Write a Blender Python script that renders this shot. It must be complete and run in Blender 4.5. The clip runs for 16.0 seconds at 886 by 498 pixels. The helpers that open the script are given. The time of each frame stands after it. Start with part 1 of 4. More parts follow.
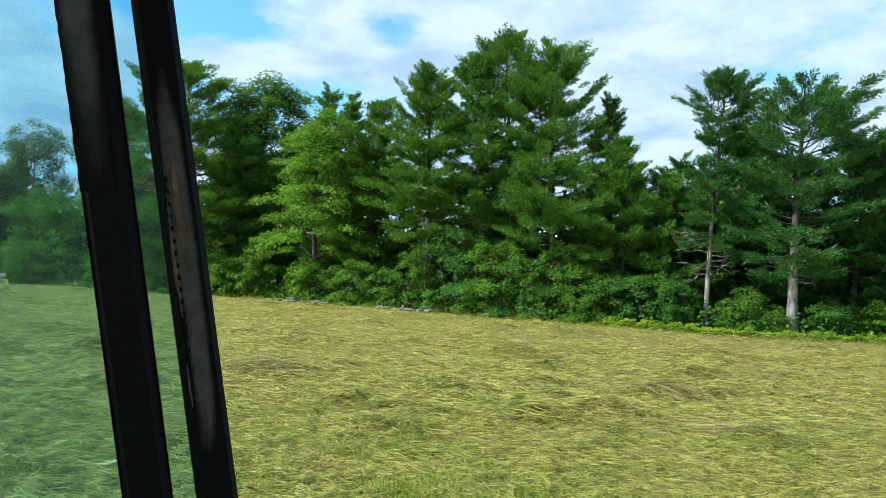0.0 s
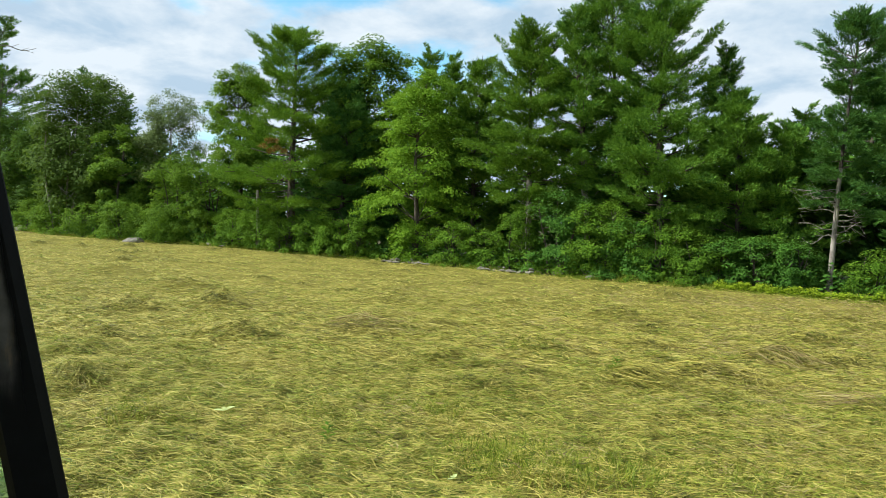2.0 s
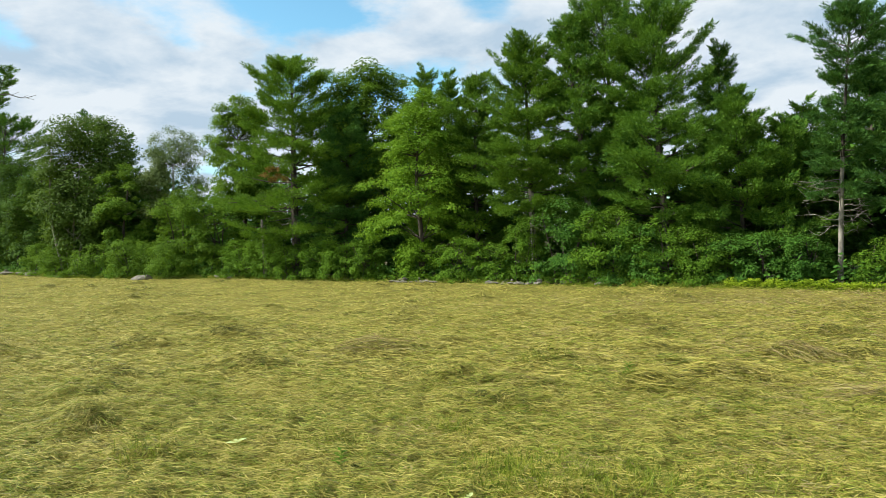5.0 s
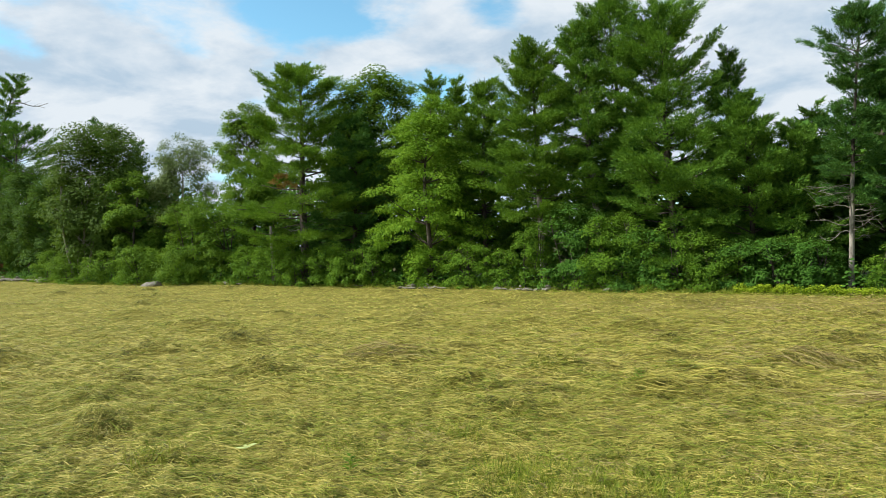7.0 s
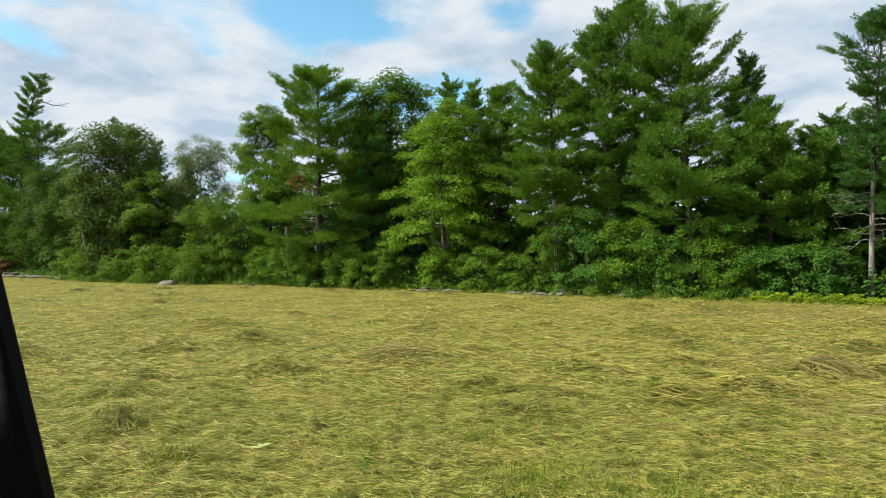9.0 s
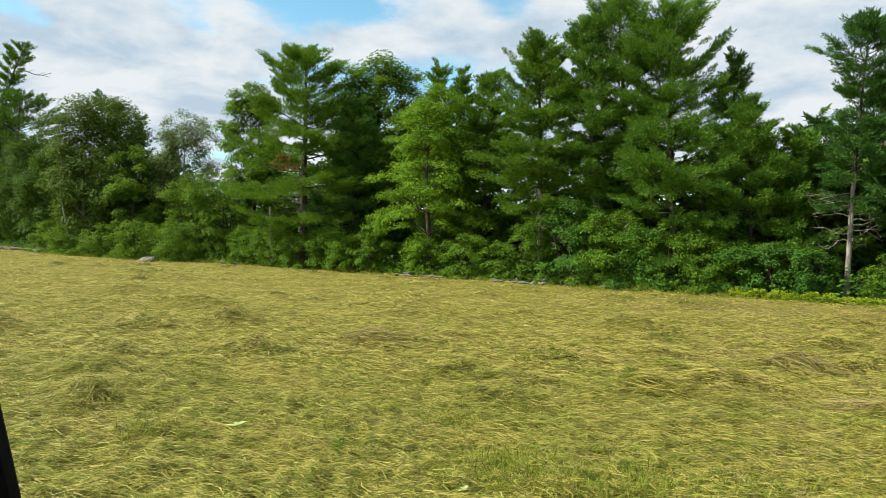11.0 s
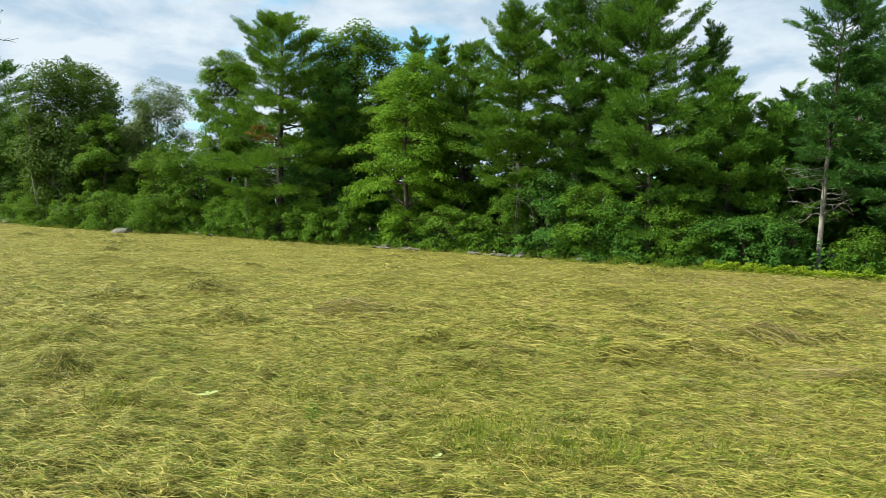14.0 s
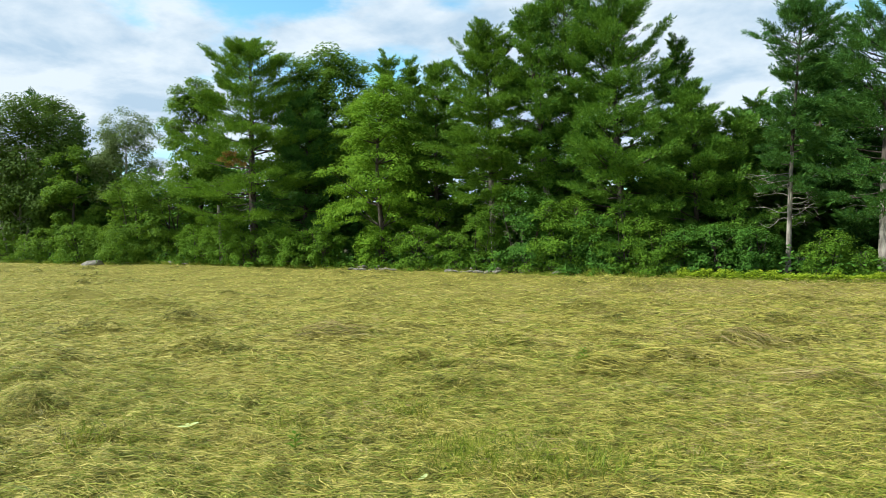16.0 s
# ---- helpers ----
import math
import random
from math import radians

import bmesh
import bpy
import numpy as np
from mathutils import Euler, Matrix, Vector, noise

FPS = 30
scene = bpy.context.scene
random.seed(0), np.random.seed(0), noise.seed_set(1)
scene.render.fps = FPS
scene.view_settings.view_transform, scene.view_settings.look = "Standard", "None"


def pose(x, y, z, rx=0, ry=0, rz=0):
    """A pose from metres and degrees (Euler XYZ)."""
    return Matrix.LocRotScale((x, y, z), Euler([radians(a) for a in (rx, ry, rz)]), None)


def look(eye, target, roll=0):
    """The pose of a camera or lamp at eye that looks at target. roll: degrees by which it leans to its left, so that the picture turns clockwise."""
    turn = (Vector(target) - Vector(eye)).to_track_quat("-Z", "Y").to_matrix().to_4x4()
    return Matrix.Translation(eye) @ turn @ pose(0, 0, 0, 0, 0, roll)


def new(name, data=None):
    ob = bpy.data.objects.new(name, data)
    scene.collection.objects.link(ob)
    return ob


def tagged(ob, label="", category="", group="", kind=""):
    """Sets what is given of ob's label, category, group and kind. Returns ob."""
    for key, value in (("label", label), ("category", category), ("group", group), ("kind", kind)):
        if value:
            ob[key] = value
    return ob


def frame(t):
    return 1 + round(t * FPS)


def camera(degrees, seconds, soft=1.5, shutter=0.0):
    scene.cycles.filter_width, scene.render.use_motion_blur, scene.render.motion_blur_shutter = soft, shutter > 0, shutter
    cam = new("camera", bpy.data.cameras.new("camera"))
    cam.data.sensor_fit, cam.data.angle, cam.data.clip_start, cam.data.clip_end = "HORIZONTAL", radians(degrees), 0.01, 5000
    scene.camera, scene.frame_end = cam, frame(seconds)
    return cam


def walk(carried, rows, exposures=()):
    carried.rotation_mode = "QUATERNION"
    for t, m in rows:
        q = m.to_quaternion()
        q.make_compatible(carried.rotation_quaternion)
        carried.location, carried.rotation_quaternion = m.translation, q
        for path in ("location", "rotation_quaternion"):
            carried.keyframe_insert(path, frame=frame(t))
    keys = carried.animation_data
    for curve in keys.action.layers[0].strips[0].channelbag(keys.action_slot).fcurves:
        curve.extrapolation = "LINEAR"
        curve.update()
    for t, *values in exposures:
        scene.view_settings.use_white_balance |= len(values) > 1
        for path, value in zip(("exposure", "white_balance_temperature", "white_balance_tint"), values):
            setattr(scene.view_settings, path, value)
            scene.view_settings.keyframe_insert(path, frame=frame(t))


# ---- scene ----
cam = camera(66.0, 16.0, 0.5)
PATH = [
    (0, (-0.211, -0.195, 2.66), (-0.168, 1.804, 2.706), 2.5),
    (0.5, (-0.158, -0.154, 2.626), (-0.165, 1.846, 2.592), 1.7),
    (1, (-0.098, -0.100, 2.642), (-0.188, 1.897, 2.569), 2.0),
    (1.5, (-0.099, 0.037, 2.645), (-0.292, 2.026, 2.568), 1.3),
    (2, (-0.031, 0.009, 2.615), (-0.287, 1.991, 2.538), 2.3),
    (2.5, (-0.009, 0.026, 2.62), (-0.260, 2.008, 2.541), 3.5),
    (3, (-0.006, 0.012, 2.605), (-0.276, 1.992, 2.527), 3.9),
    (3.5, (0.016, 0.013, 2.589), (-0.271, 1.992, 2.524), 3.7),
    (4, (0.014, 0.017, 2.595), (-0.239, 2.000, 2.533), 3.2),
    (4.5, (0.034, 0.015, 2.593), (-0.221, 1.998, 2.532), 1.3),
    (5, (0.040, 0.054, 2.613), (-0.238, 2.034, 2.585), -1.6),
    (7.5, (0.023, 0.034, 2.604), (-0.288, 2.009, 2.608), -1.9),
    (8, (-0.010, 0.049, 2.611), (-0.345, 2.021, 2.639), -2.3),
    (8.5, (0.013, 0.019, 2.61), (-0.336, 1.988, 2.634), -1.3),
    (9, (0.013, 0.012, 2.609), (-0.329, 1.983, 2.61), -0.9),
    (11.5, (0.055, -0.014, 2.588), (-0.246, 1.962, 2.521), 1.6),
    (12, (0.050, 0.051, 2.567), (-0.272, 2.020, 2.424), 3.2),
    (12.5, (0.100, 0.097, 2.545), (-0.103, 2.080, 2.383), 2.9),
    (13, (0.083, 0.058, 2.512), (-0.120, 2.043, 2.372), 1.9),
    (13.5, (0.095, 0.090, 2.527), (-0.125, 2.074, 2.391), 1.2),
    (14, (0.074, 0.102, 2.527), (-0.158, 2.085, 2.411), 1.4),
    (14.5, (0.094, 0.089, 2.526), (-0.100, 2.076, 2.413), 2.5),
    (15, (0.110, 0.086, 2.536), (-0.059, 2.076, 2.429), 0.8),
    (15.5, (0.101, 0.083, 2.541), (-0.064, 2.075, 2.463), -1.0),
    (16, (0.071, 0.059, 2.544), (-0.092, 2.051, 2.482), -0.9),
]
EXPOSURES = [(0, 0.60, 5400, 5), (0.5, 0.56, 5700, 6), (1.0, 0.55, 5900, 7), (1.5, 0.54, 6050, 8), (2.5, 0.52, 6200, 8), (5.0, 0.47, 6300, 9),
             (9.0, 0.42, 6350, 10), (12.5, 0.50, 6650, 9), (14.0, 0.50, 6150, 7), (16, 0.56, 6050, 7)]
walk(cam, [(t, look(eye, target, roll)) for t, eye, target, roll in PATH], EXPOSURES)
# ---- light ----
SUN_AZ, SUN_EL = radians(258), radians(42)   # azimuth clockwise from +y
sun = new("sun", bpy.data.lights.new("sun", "SUN"))
sun.data.energy, sun.data.angle, sun.data.color = 4.9, radians(1.2), (1.0, 0.955, 0.85)
sun_dir = Vector((math.sin(SUN_AZ) * math.cos(SUN_EL), math.cos(SUN_AZ) * math.cos(SUN_EL), math.sin(SUN_EL)))
sun.rotation_euler = sun_dir.to_track_quat("Z", "Y").to_euler()
tagged(sun, "sun", "light")


def nd(tree, kind, **kw):
    n = tree.nodes.new(kind)
    for k, v in kw.items():
        if k == "op":
            n.operation = v
        else:
            n.inputs[k].default_value = v
    return n


def make_sky():
    w = bpy.data.worlds.new("sky")
    scene.world = w
    w.use_nodes = True
    t = w.node_tree
    t.nodes.clear()
    sky = t.nodes.new("ShaderNodeTexSky")
    sky.sky_type, sky.sun_disc = "NISHITA", False
    sky.sun_elevation, sky.sun_rotation = SUN_EL, SUN_AZ
    sky.air_density, sky.dust_density, sky.ozone_density = 1.0, 0.6, 0.4
    co = t.nodes.new("ShaderNodeTexCoord")
    sep = t.nodes.new("ShaderNodeSeparateXYZ")
    t.links.new(co.outputs["Generated"], sep.inputs[0])
    lift = nd(t, "ShaderNodeMath", op="MAXIMUM")
    t.links.new(sep.outputs["Z"], lift.inputs[0])
    lift.inputs[1].default_value = 0.0
    lift2 = nd(t, "ShaderNodeMath", op="ADD")
    t.links.new(lift.outputs[0], lift2.inputs[0])
    lift2.inputs[1].default_value = 0.22
    flat = []
    for axis in "XY":
        d = nd(t, "ShaderNodeMath", op="DIVIDE")
        t.links.new(sep.outputs[axis], d.inputs[0])
        t.links.new(lift2.outputs[0], d.inputs[1])
        flat.append(d)
    comb = t.nodes.new("ShaderNodeCombineXYZ")
    t.links.new(flat[0].outputs[0], comb.inputs[0])
    t.links.new(flat[1].outputs[0], comb.inputs[1])
    mp = t.nodes.new("ShaderNodeMapping")
    mp.inputs["Location"].default_value = (3.3, 1.2, 0)
    mp.inputs["Rotation"].default_value = (0, 0, 0.35)
    t.links.new(comb.outputs[0], mp.inputs[0])
    big = nd(t, "ShaderNodeTexNoise", Scale=1.15, Detail=10.0, Roughness=0.6, Distortion=0.12)
    t.links.new(mp.outputs[0], big.inputs["Vector"])
    cover = t.nodes.new("ShaderNodeMapRange")
    cover.interpolation_type = "SMOOTHSTEP"
    cover.inputs["From Min"].default_value, cover.inputs["From Max"].default_value = 0.32, 0.47
    # gaps and banks in the clouds over the wood: x, y, reach across, reach along, amount
    total = big.outputs["Fac"]
    for cx, cy, rx, ry, amount in (
            (-0.592, 1.621, 0.211, 0.176, -0.2),
            (-0.961, 1.651, 0.1, 0.166, -0.15),
            (-1.315, 1.479, 0.076, 0.21, -0.1),
            (-0.123, 1.737, 0.086, 0.101, -0.1),
            (-1.333, 2.527, 0.197, 0.35, -0.12),
            (0.605, 2.131, 0.167, 0.24, -0.05),
            (-0.466, 1.931, 0.247, 0.13, 0.12),
            (-1.261, 1.821, 0.32, 0.211, 0.08),
            (0.167, 1.875, 0.176, 0.215, 0.08),
            (0.824, 2.42, 0.101, 0.14, 0.1),
    ):
        sv = t.nodes.new("ShaderNodeVectorMath")
        sv.operation = "SUBTRACT"
        t.links.new(comb.outputs[0], sv.inputs[0])
        sv.inputs[1].default_value = (cx, cy, 0)
        dv = t.nodes.new("ShaderNodeVectorMath")
        dv.operation = "DIVIDE"
        t.links.new(sv.outputs[0], dv.inputs[0])
        dv.inputs[1].default_value = (rx, ry, 1)
        ln = t.nodes.new("ShaderNodeVectorMath")
        ln.operation = "LENGTH"
        t.links.new(dv.outputs[0], ln.inputs[0])
        near = t.nodes.new("ShaderNodeMapRange")
        near.interpolation_type = "SMOOTHSTEP"
        near.inputs["From Min"].default_value, near.inputs["From Max"].default_value = 1.6, 0.1
        t.links.new(ln.outputs["Value"], near.inputs["Value"])
        acc = nd(t, "ShaderNodeMath", op="MULTIPLY_ADD")
        t.links.new(near.outputs[0], acc.inputs[0])
        acc.inputs[1].default_value = amount
        t.links.new(total, acc.inputs[2])
        total = acc.outputs[0]
    t.links.new(total, cover.inputs["Value"])
    # bright tops and grey undersides of the clouds
    shade = nd(t, "ShaderNodeTexNoise", Scale=2.9, Detail=9.0, Roughness=0.58, Distortion=0.15)
    t.links.new(mp.outputs[0], shade.inputs["Vector"])
    ramp = t.nodes.new("ShaderNodeValToRGB")
    ramp.color_ramp.elements[0].position, ramp.color_ramp.elements[0].color = 0.38, (0.56, 0.70, 0.83, 1)
    ramp.color_ramp.elements[1].position, ramp.color_ramp.elements[1].color = 0.58, (0.90, 0.96, 1.0, 1)
    t.links.new(shade.outputs["Fac"], ramp.inputs[0])
    blue = t.nodes.new("ShaderNodeBackground")
    blue.inputs["Strength"].default_value = SKY_STRENGTH
    tint = t.nodes.new("ShaderNodeMix")
    tint.data_type, tint.blend_type = "RGBA", "MULTIPLY"
    tint.inputs[0].default_value, tint.inputs[7].default_value = 1.0, (0.72, 1.05, 1.0, 1)
    t.links.new(sky.outputs[0], tint.inputs[6])
    t.links.new(tint.outputs[2], blue.inputs["Color"])
    cloud = t.nodes.new("ShaderNodeBackground")
    cloud.inputs["Strength"].default_value = CLOUD_STRENGTH
    t.links.new(ramp.outputs[0], cloud.inputs["Color"])
    mix = t.nodes.new("ShaderNodeMixShader")
    t.links.new(cover.outputs[0], mix.inputs[0])
    t.links.new(blue.outputs[0], mix.inputs[1])
    t.links.new(cloud.outputs[0], mix.inputs[2])
    out = t.nodes.new("ShaderNodeOutputWorld")
    t.links.new(mix.outputs[0], out.inputs[0])


SKY_STRENGTH, CLOUD_STRENGTH = 0.15, 0.66
make_sky()


# ---- materials ----
def material(name, rough=0.9, spec=0.2):
    m = bpy.data.materials.new(name)
    m.use_nodes = True
    b = m.node_tree.nodes["Principled BSDF"]
    b.inputs["Roughness"].default_value = rough
    b.inputs["Specular IOR Level"].default_value = spec
    return m, m.node_tree, b


def ramp_node(t, stops):
    r = t.nodes.new("ShaderNodeValToRGB")
    e = r.color_ramp.elements
    while len(e) < len(stops):
        e.new(0.5)
    for el, (p, c) in zip(e, stops):
        el.position, el.color = p, (*c, 1)
    return r


def mix_color(t, fac, a, b, mode="MIX"):
    m = t.nodes.new("ShaderNodeMix")
    m.data_type, m.blend_type = "RGBA", mode
    for sock, val in ((m.inputs[0], fac), (m.inputs[6], a), (m.inputs[7], b)):
        if isinstance(val, (int, float)):
            sock.default_value = val
        elif isinstance(val, tuple):
            sock.default_value = (*val, 1)
        else:
            t.links.new(val, sock)
    return m.outputs[2]


def foliage(name, dark, mid, light, through_light=0.3, patch=0.9):
    """Leaves or needles: colour varies leaf by leaf and in soft patches; some light passes through."""
    m, t, b = material(name, 0.65, 0.07)
    geo = t.nodes.new("ShaderNodeNewGeometry")
    co = t.nodes.new("ShaderNodeTexCoord")
    n = nd(t, "ShaderNodeTexNoise", Scale=patch, Detail=3.0)
    t.links.new(co.outputs["Object"], n.inputs["Vector"])
    info = t.nodes.new("ShaderNodeObjectInfo")
    add = nd(t, "ShaderNodeMath", op="MULTIPLY_ADD")
    t.links.new(geo.outputs["Random Per Island"], add.inputs[0])
    add.inputs[1].default_value = 0.5
    t.links.new(n.outputs["Fac"], add.inputs[2])
    fine = nd(t, "ShaderNodeTexNoise", Scale=4.0, Detail=2.0)
    t.links.new(co.outputs["Object"], fine.inputs["Vector"])
    add3 = nd(t, "ShaderNodeMath", op="MULTIPLY_ADD")
    t.links.new(fine.outputs["Fac"], add3.inputs[0])
    add3.inputs[1].default_value, add3.inputs[2].default_value = 0.6, -0.3
    both = nd(t, "ShaderNodeMath", op="ADD")
    t.links.new(add.outputs[0], both.inputs[0])
    t.links.new(add3.outputs[0], both.inputs[1])
    add2 = nd(t, "ShaderNodeMath", op="MULTIPLY_ADD")
    t.links.new(info.outputs["Random"], add2.inputs[0])
    add2.inputs[1].default_value = 0.12
    t.links.new(both.outputs[0], add2.inputs[2])
    r = ramp_node(t, [(0.35, dark), (0.66, mid), (0.92, light)])
    t.links.new(add2.outputs[0], r.inputs[0])
    t.links.new(r.outputs[0], b.inputs["Base Color"])
    tr = t.nodes.new("ShaderNodeBsdfTranslucent")
    t.links.new(mix_color(t, 0.35, r.outputs[0], (0.21, 0.34, 0.02)), tr.inputs["Color"])
    mx = t.nodes.new("ShaderNodeMixShader")
    mx.inputs[0].default_value = through_light
    t.links.new(b.outputs[0], mx.inputs[1])
    t.links.new(tr.outputs[0], mx.inputs[2])
    t.links.new(mx.outputs[0], t.nodes["Material Output"].inputs["Surface"])
    return m


def bark(name, dark, light, scale=6.0):
    m, t, b = material(name, 0.95, 0.1)
    co = t.nodes.new("ShaderNodeTexCoord")
    mp = t.nodes.new("ShaderNodeMapping")
    mp.inputs["Scale"].default_value = (1, 1, 0.25)
    t.links.new(co.outputs["Object"], mp.inputs[0])
    n = nd(t, "ShaderNodeTexNoise", Scale=scale, Detail=6.0, Roughness=0.7)
    t.links.new(mp.outputs[0], n.inputs["Vector"])
    patch = nd(t, "ShaderNodeTexNoise", Scale=1.1, Detail=3.0)
    t.links.new(co.outputs["Object"], patch.inputs["Vector"])
    r = ramp_node(t, [(0.35, dark), (0.62, light)])
    t.links.new(n.outputs["Fac"], r.inputs[0])
    lichen = nd(t, "ShaderNodeMapRange")
    lichen.inputs["From Min"].default_value, lichen.inputs["From Max"].default_value = 0.56, 0.7
    t.links.new(patch.outputs["Fac"], lichen.inputs["Value"])
    t.links.new(mix_color(t, lichen.outputs[0], r.outputs[0], tuple(min(1, c * 1.25) for c in light)), b.inputs["Base Color"])
    bump = nd(t, "ShaderNodeBump", Strength=0.8, Distance=0.03)
    t.links.new(n.outputs["Fac"], bump.inputs["Height"])
    t.links.new(bump.outputs[0], b.inputs["Normal"])
    return m


def straw(name, stops, spread=0.5, patch=0.55, through_light=0.2):
    """Cut grass: each stalk has its colour, and broad patches run greener or drier."""
    m, t, b = material(name, 0.6, 0.25)
    geo = t.nodes.new("ShaderNodeNewGeometry")
    co = t.nodes.new("ShaderNodeTexCoord")
    n = nd(t, "ShaderNodeTexNoise", Scale=patch, Detail=5.0, Roughness=0.7)
    t.links.new(co.outputs["Object"], n.inputs["Vector"])
    sc = nd(t, "ShaderNodeMath", op="MULTIPLY_ADD")
    t.links.new(geo.outputs["Random Per Island"], sc.inputs[0])
    sc.inputs[1].default_value = spread
    low = nd(t, "ShaderNodeMath", op="MULTIPLY_ADD")
    t.links.new(n.outputs["Fac"], low.inputs[0])
    low.inputs[1].default_value, low.inputs[2].default_value = 0.55, -0.18
    tuft = nd(t, "ShaderNodeTexNoise", Scale=7.0, Detail=2.0, Roughness=0.6)
    squash = t.nodes.new("ShaderNodeMapping")
    squash.inputs["Scale"].default_value = (0.55, 1, 1)
    t.links.new(co.outputs["Object"], squash.inputs[0])
    t.links.new(squash.outputs[0], tuft.inputs["Vector"])
    mid = nd(t, "ShaderNodeMath", op="MULTIPLY_ADD")
    t.links.new(tuft.outputs["Fac"], mid.inputs[0])
    mid.inputs[1].default_value = 1.1
    t.links.new(low.outputs[0], mid.inputs[2])
    shift = nd(t, "ShaderNodeMath", op="SUBTRACT")
    t.links.new(mid.outputs[0], shift.inputs[0])
    shift.inputs[1].default_value = 0.55
    t.links.new(shift.outputs[0], sc.inputs[2])
    r = ramp_node(t, stops)
    t.links.new(sc.outputs[0], r.inputs[0])
    t.links.new(r.outputs[0], b.inputs["Base Color"])
    tr = t.nodes.new("ShaderNodeBsdfTranslucent")
    t.links.new(r.outputs[0], tr.inputs["Color"])
    mx = t.nodes.new("ShaderNodeMixShader")
    mx.inputs[0].default_value = through_light
    t.links.new(b.outputs[0], mx.inputs[1])
    t.links.new(tr.outputs[0], mx.inputs[2])
    t.links.new(mx.outputs[0], t.nodes["Material Output"].inputs["Surface"])
    return m


def ground_material(name, stops, scale, bump_d, stretch=(0.35, 1, 1)):
    m, t, b = material(name, 0.95, 0.1)
    co = t.nodes.new("ShaderNodeTexCoord")
    mp = t.nodes.new("ShaderNodeMapping")
    mp.inputs["Scale"].default_value = stretch
    t.links.new(co.outputs["Object"], mp.inputs[0])
    fine = nd(t, "ShaderNodeTexNoise", Scale=scale, Detail=8.0, Roughness=0.75, Distortion=0.6)
    t.links.new(mp.outputs[0], fine.inputs["Vector"])
    broad = nd(t, "ShaderNodeTexNoise", Scale=0.5, Detail=4.0)
    t.links.new(co.outputs["Object"], broad.inputs["Vector"])
    s = nd(t, "ShaderNodeMath", op="MULTIPLY_ADD")
    t.links.new(broad.outputs["Fac"], s.inputs[0])
    s.inputs[1].default_value = 0.45
    t.links.new(fine.outputs["Fac"], s.inputs[2])
    r = ramp_node(t, stops)
    t.links.new(s.outputs[0], r.inputs[0])
    t.links.new(r.outputs[0], b.inputs["Base Color"])
    bump = nd(t, "ShaderNodeBump", Strength=1.0, Distance=bump_d)
    t.links.new(fine.outputs["Fac"], bump.inputs["Height"])
    t.links.new(bump.outputs[0], b.inputs["Normal"])
    return m


def plain(name, color, rough=0.6, spec=0.3, scale=30.0, vary=0.35, bump_d=0.002):
    m, t, b = material(name, rough, spec)
    co = t.nodes.new("ShaderNodeTexCoord")
    n = nd(t, "ShaderNodeTexNoise", Scale=scale, Detail=6.0, Roughness=0.65)
    t.links.new(co.outputs["Object"], n.inputs["Vector"])
    r = ramp_node(t, [(0.3, tuple(c * (1 - vary) for c in color)), (0.7, tuple(min(1, c * (1 + vary)) for c in color))])
    t.links.new(n.outputs["Fac"], r.inputs[0])
    t.links.new(r.outputs[0], b.inputs["Base Color"])
    bump = nd(t, "ShaderNodeBump", Strength=0.5, Distance=bump_d)
    t.links.new(n.outputs["Fac"], bump.inputs["Height"])
    t.links.new(bump.outputs[0], b.inputs["Normal"])
    return m


PINE = foliage("pine_needles", (0.016, 0.053, 0.0105), (0.053, 0.138, 0.0195), (0.136, 0.262, 0.029), 0.16)
# lighter green needles; on the tall broad pine they stand in for sunlight
PINE_BRIGHT = foliage("bright_pine_needles", (0.03162, 0.07905, 0.01116), (0.0837, 0.1814, 0.0186), (0.1581, 0.279, 0.0279), 0.2)
PINE_BLUE = foliage("pine_needles_blue", (0.016, 0.053, 0.013), (0.043, 0.12, 0.026), (0.092, 0.204, 0.039), 0.16)
MAPLE = foliage("maple_leaves", (0.063, 0.1323, 0.01), (0.1215, 0.245, 0.01688), (0.198, 0.343, 0.025), 0.38)
OAK = foliage("oak_leaves", (0.042, 0.09, 0.0093), (0.092, 0.18, 0.0162), (0.148, 0.255, 0.0232), 0.34)
BIRCH = foliage("birch_leaves", (0.0265, 0.0564, 0.00901), (0.0576, 0.105, 0.0161), (0.088, 0.146, 0.0251), 0.32)
PALE = foliage("willow_leaves", (0.0519, 0.0869, 0.0246), (0.104, 0.149, 0.0446), (0.162, 0.212, 0.0755), 0.32)
SHRUB = foliage("shrub_leaves", (0.04376, 0.09573, 0.009172), (0.0887, 0.1854, 0.01723), (0.1471, 0.2725, 0.02304), 0.36)
# deep green shrubs; inside the wood this darker leaf stands for shade
SHRUB_DARK = foliage("dark_shrub_leaves", (0.0216, 0.064, 0.0108), (0.0522, 0.14, 0.0198), (0.0945, 0.215, 0.0288), 0.3)
FAR_DARK = foliage("far_broad_leaves", (0.014, 0.038, 0.006), (0.038, 0.088, 0.011), (0.08, 0.155, 0.018), 0.25)
VINE = foliage("vine_leaves", (0.1, 0.16, 0.01), (0.21, 0.32, 0.018), (0.35, 0.45, 0.028), 0.38)
WITHERED = foliage("withered_leaves", (0.07, 0.03, 0.015), (0.14, 0.06, 0.028), (0.2, 0.1, 0.045), 0.2)
RUST = foliage("dead_needles", (0.11, 0.06, 0.02), (0.2, 0.115, 0.035), (0.3, 0.19, 0.06), 0.2)
BARK = bark("pine_bark", (0.04, 0.034, 0.028), (0.135, 0.118, 0.1))
BARK_PALE = bark("pale_bark", (0.09, 0.08, 0.065), (0.36, 0.33, 0.28))
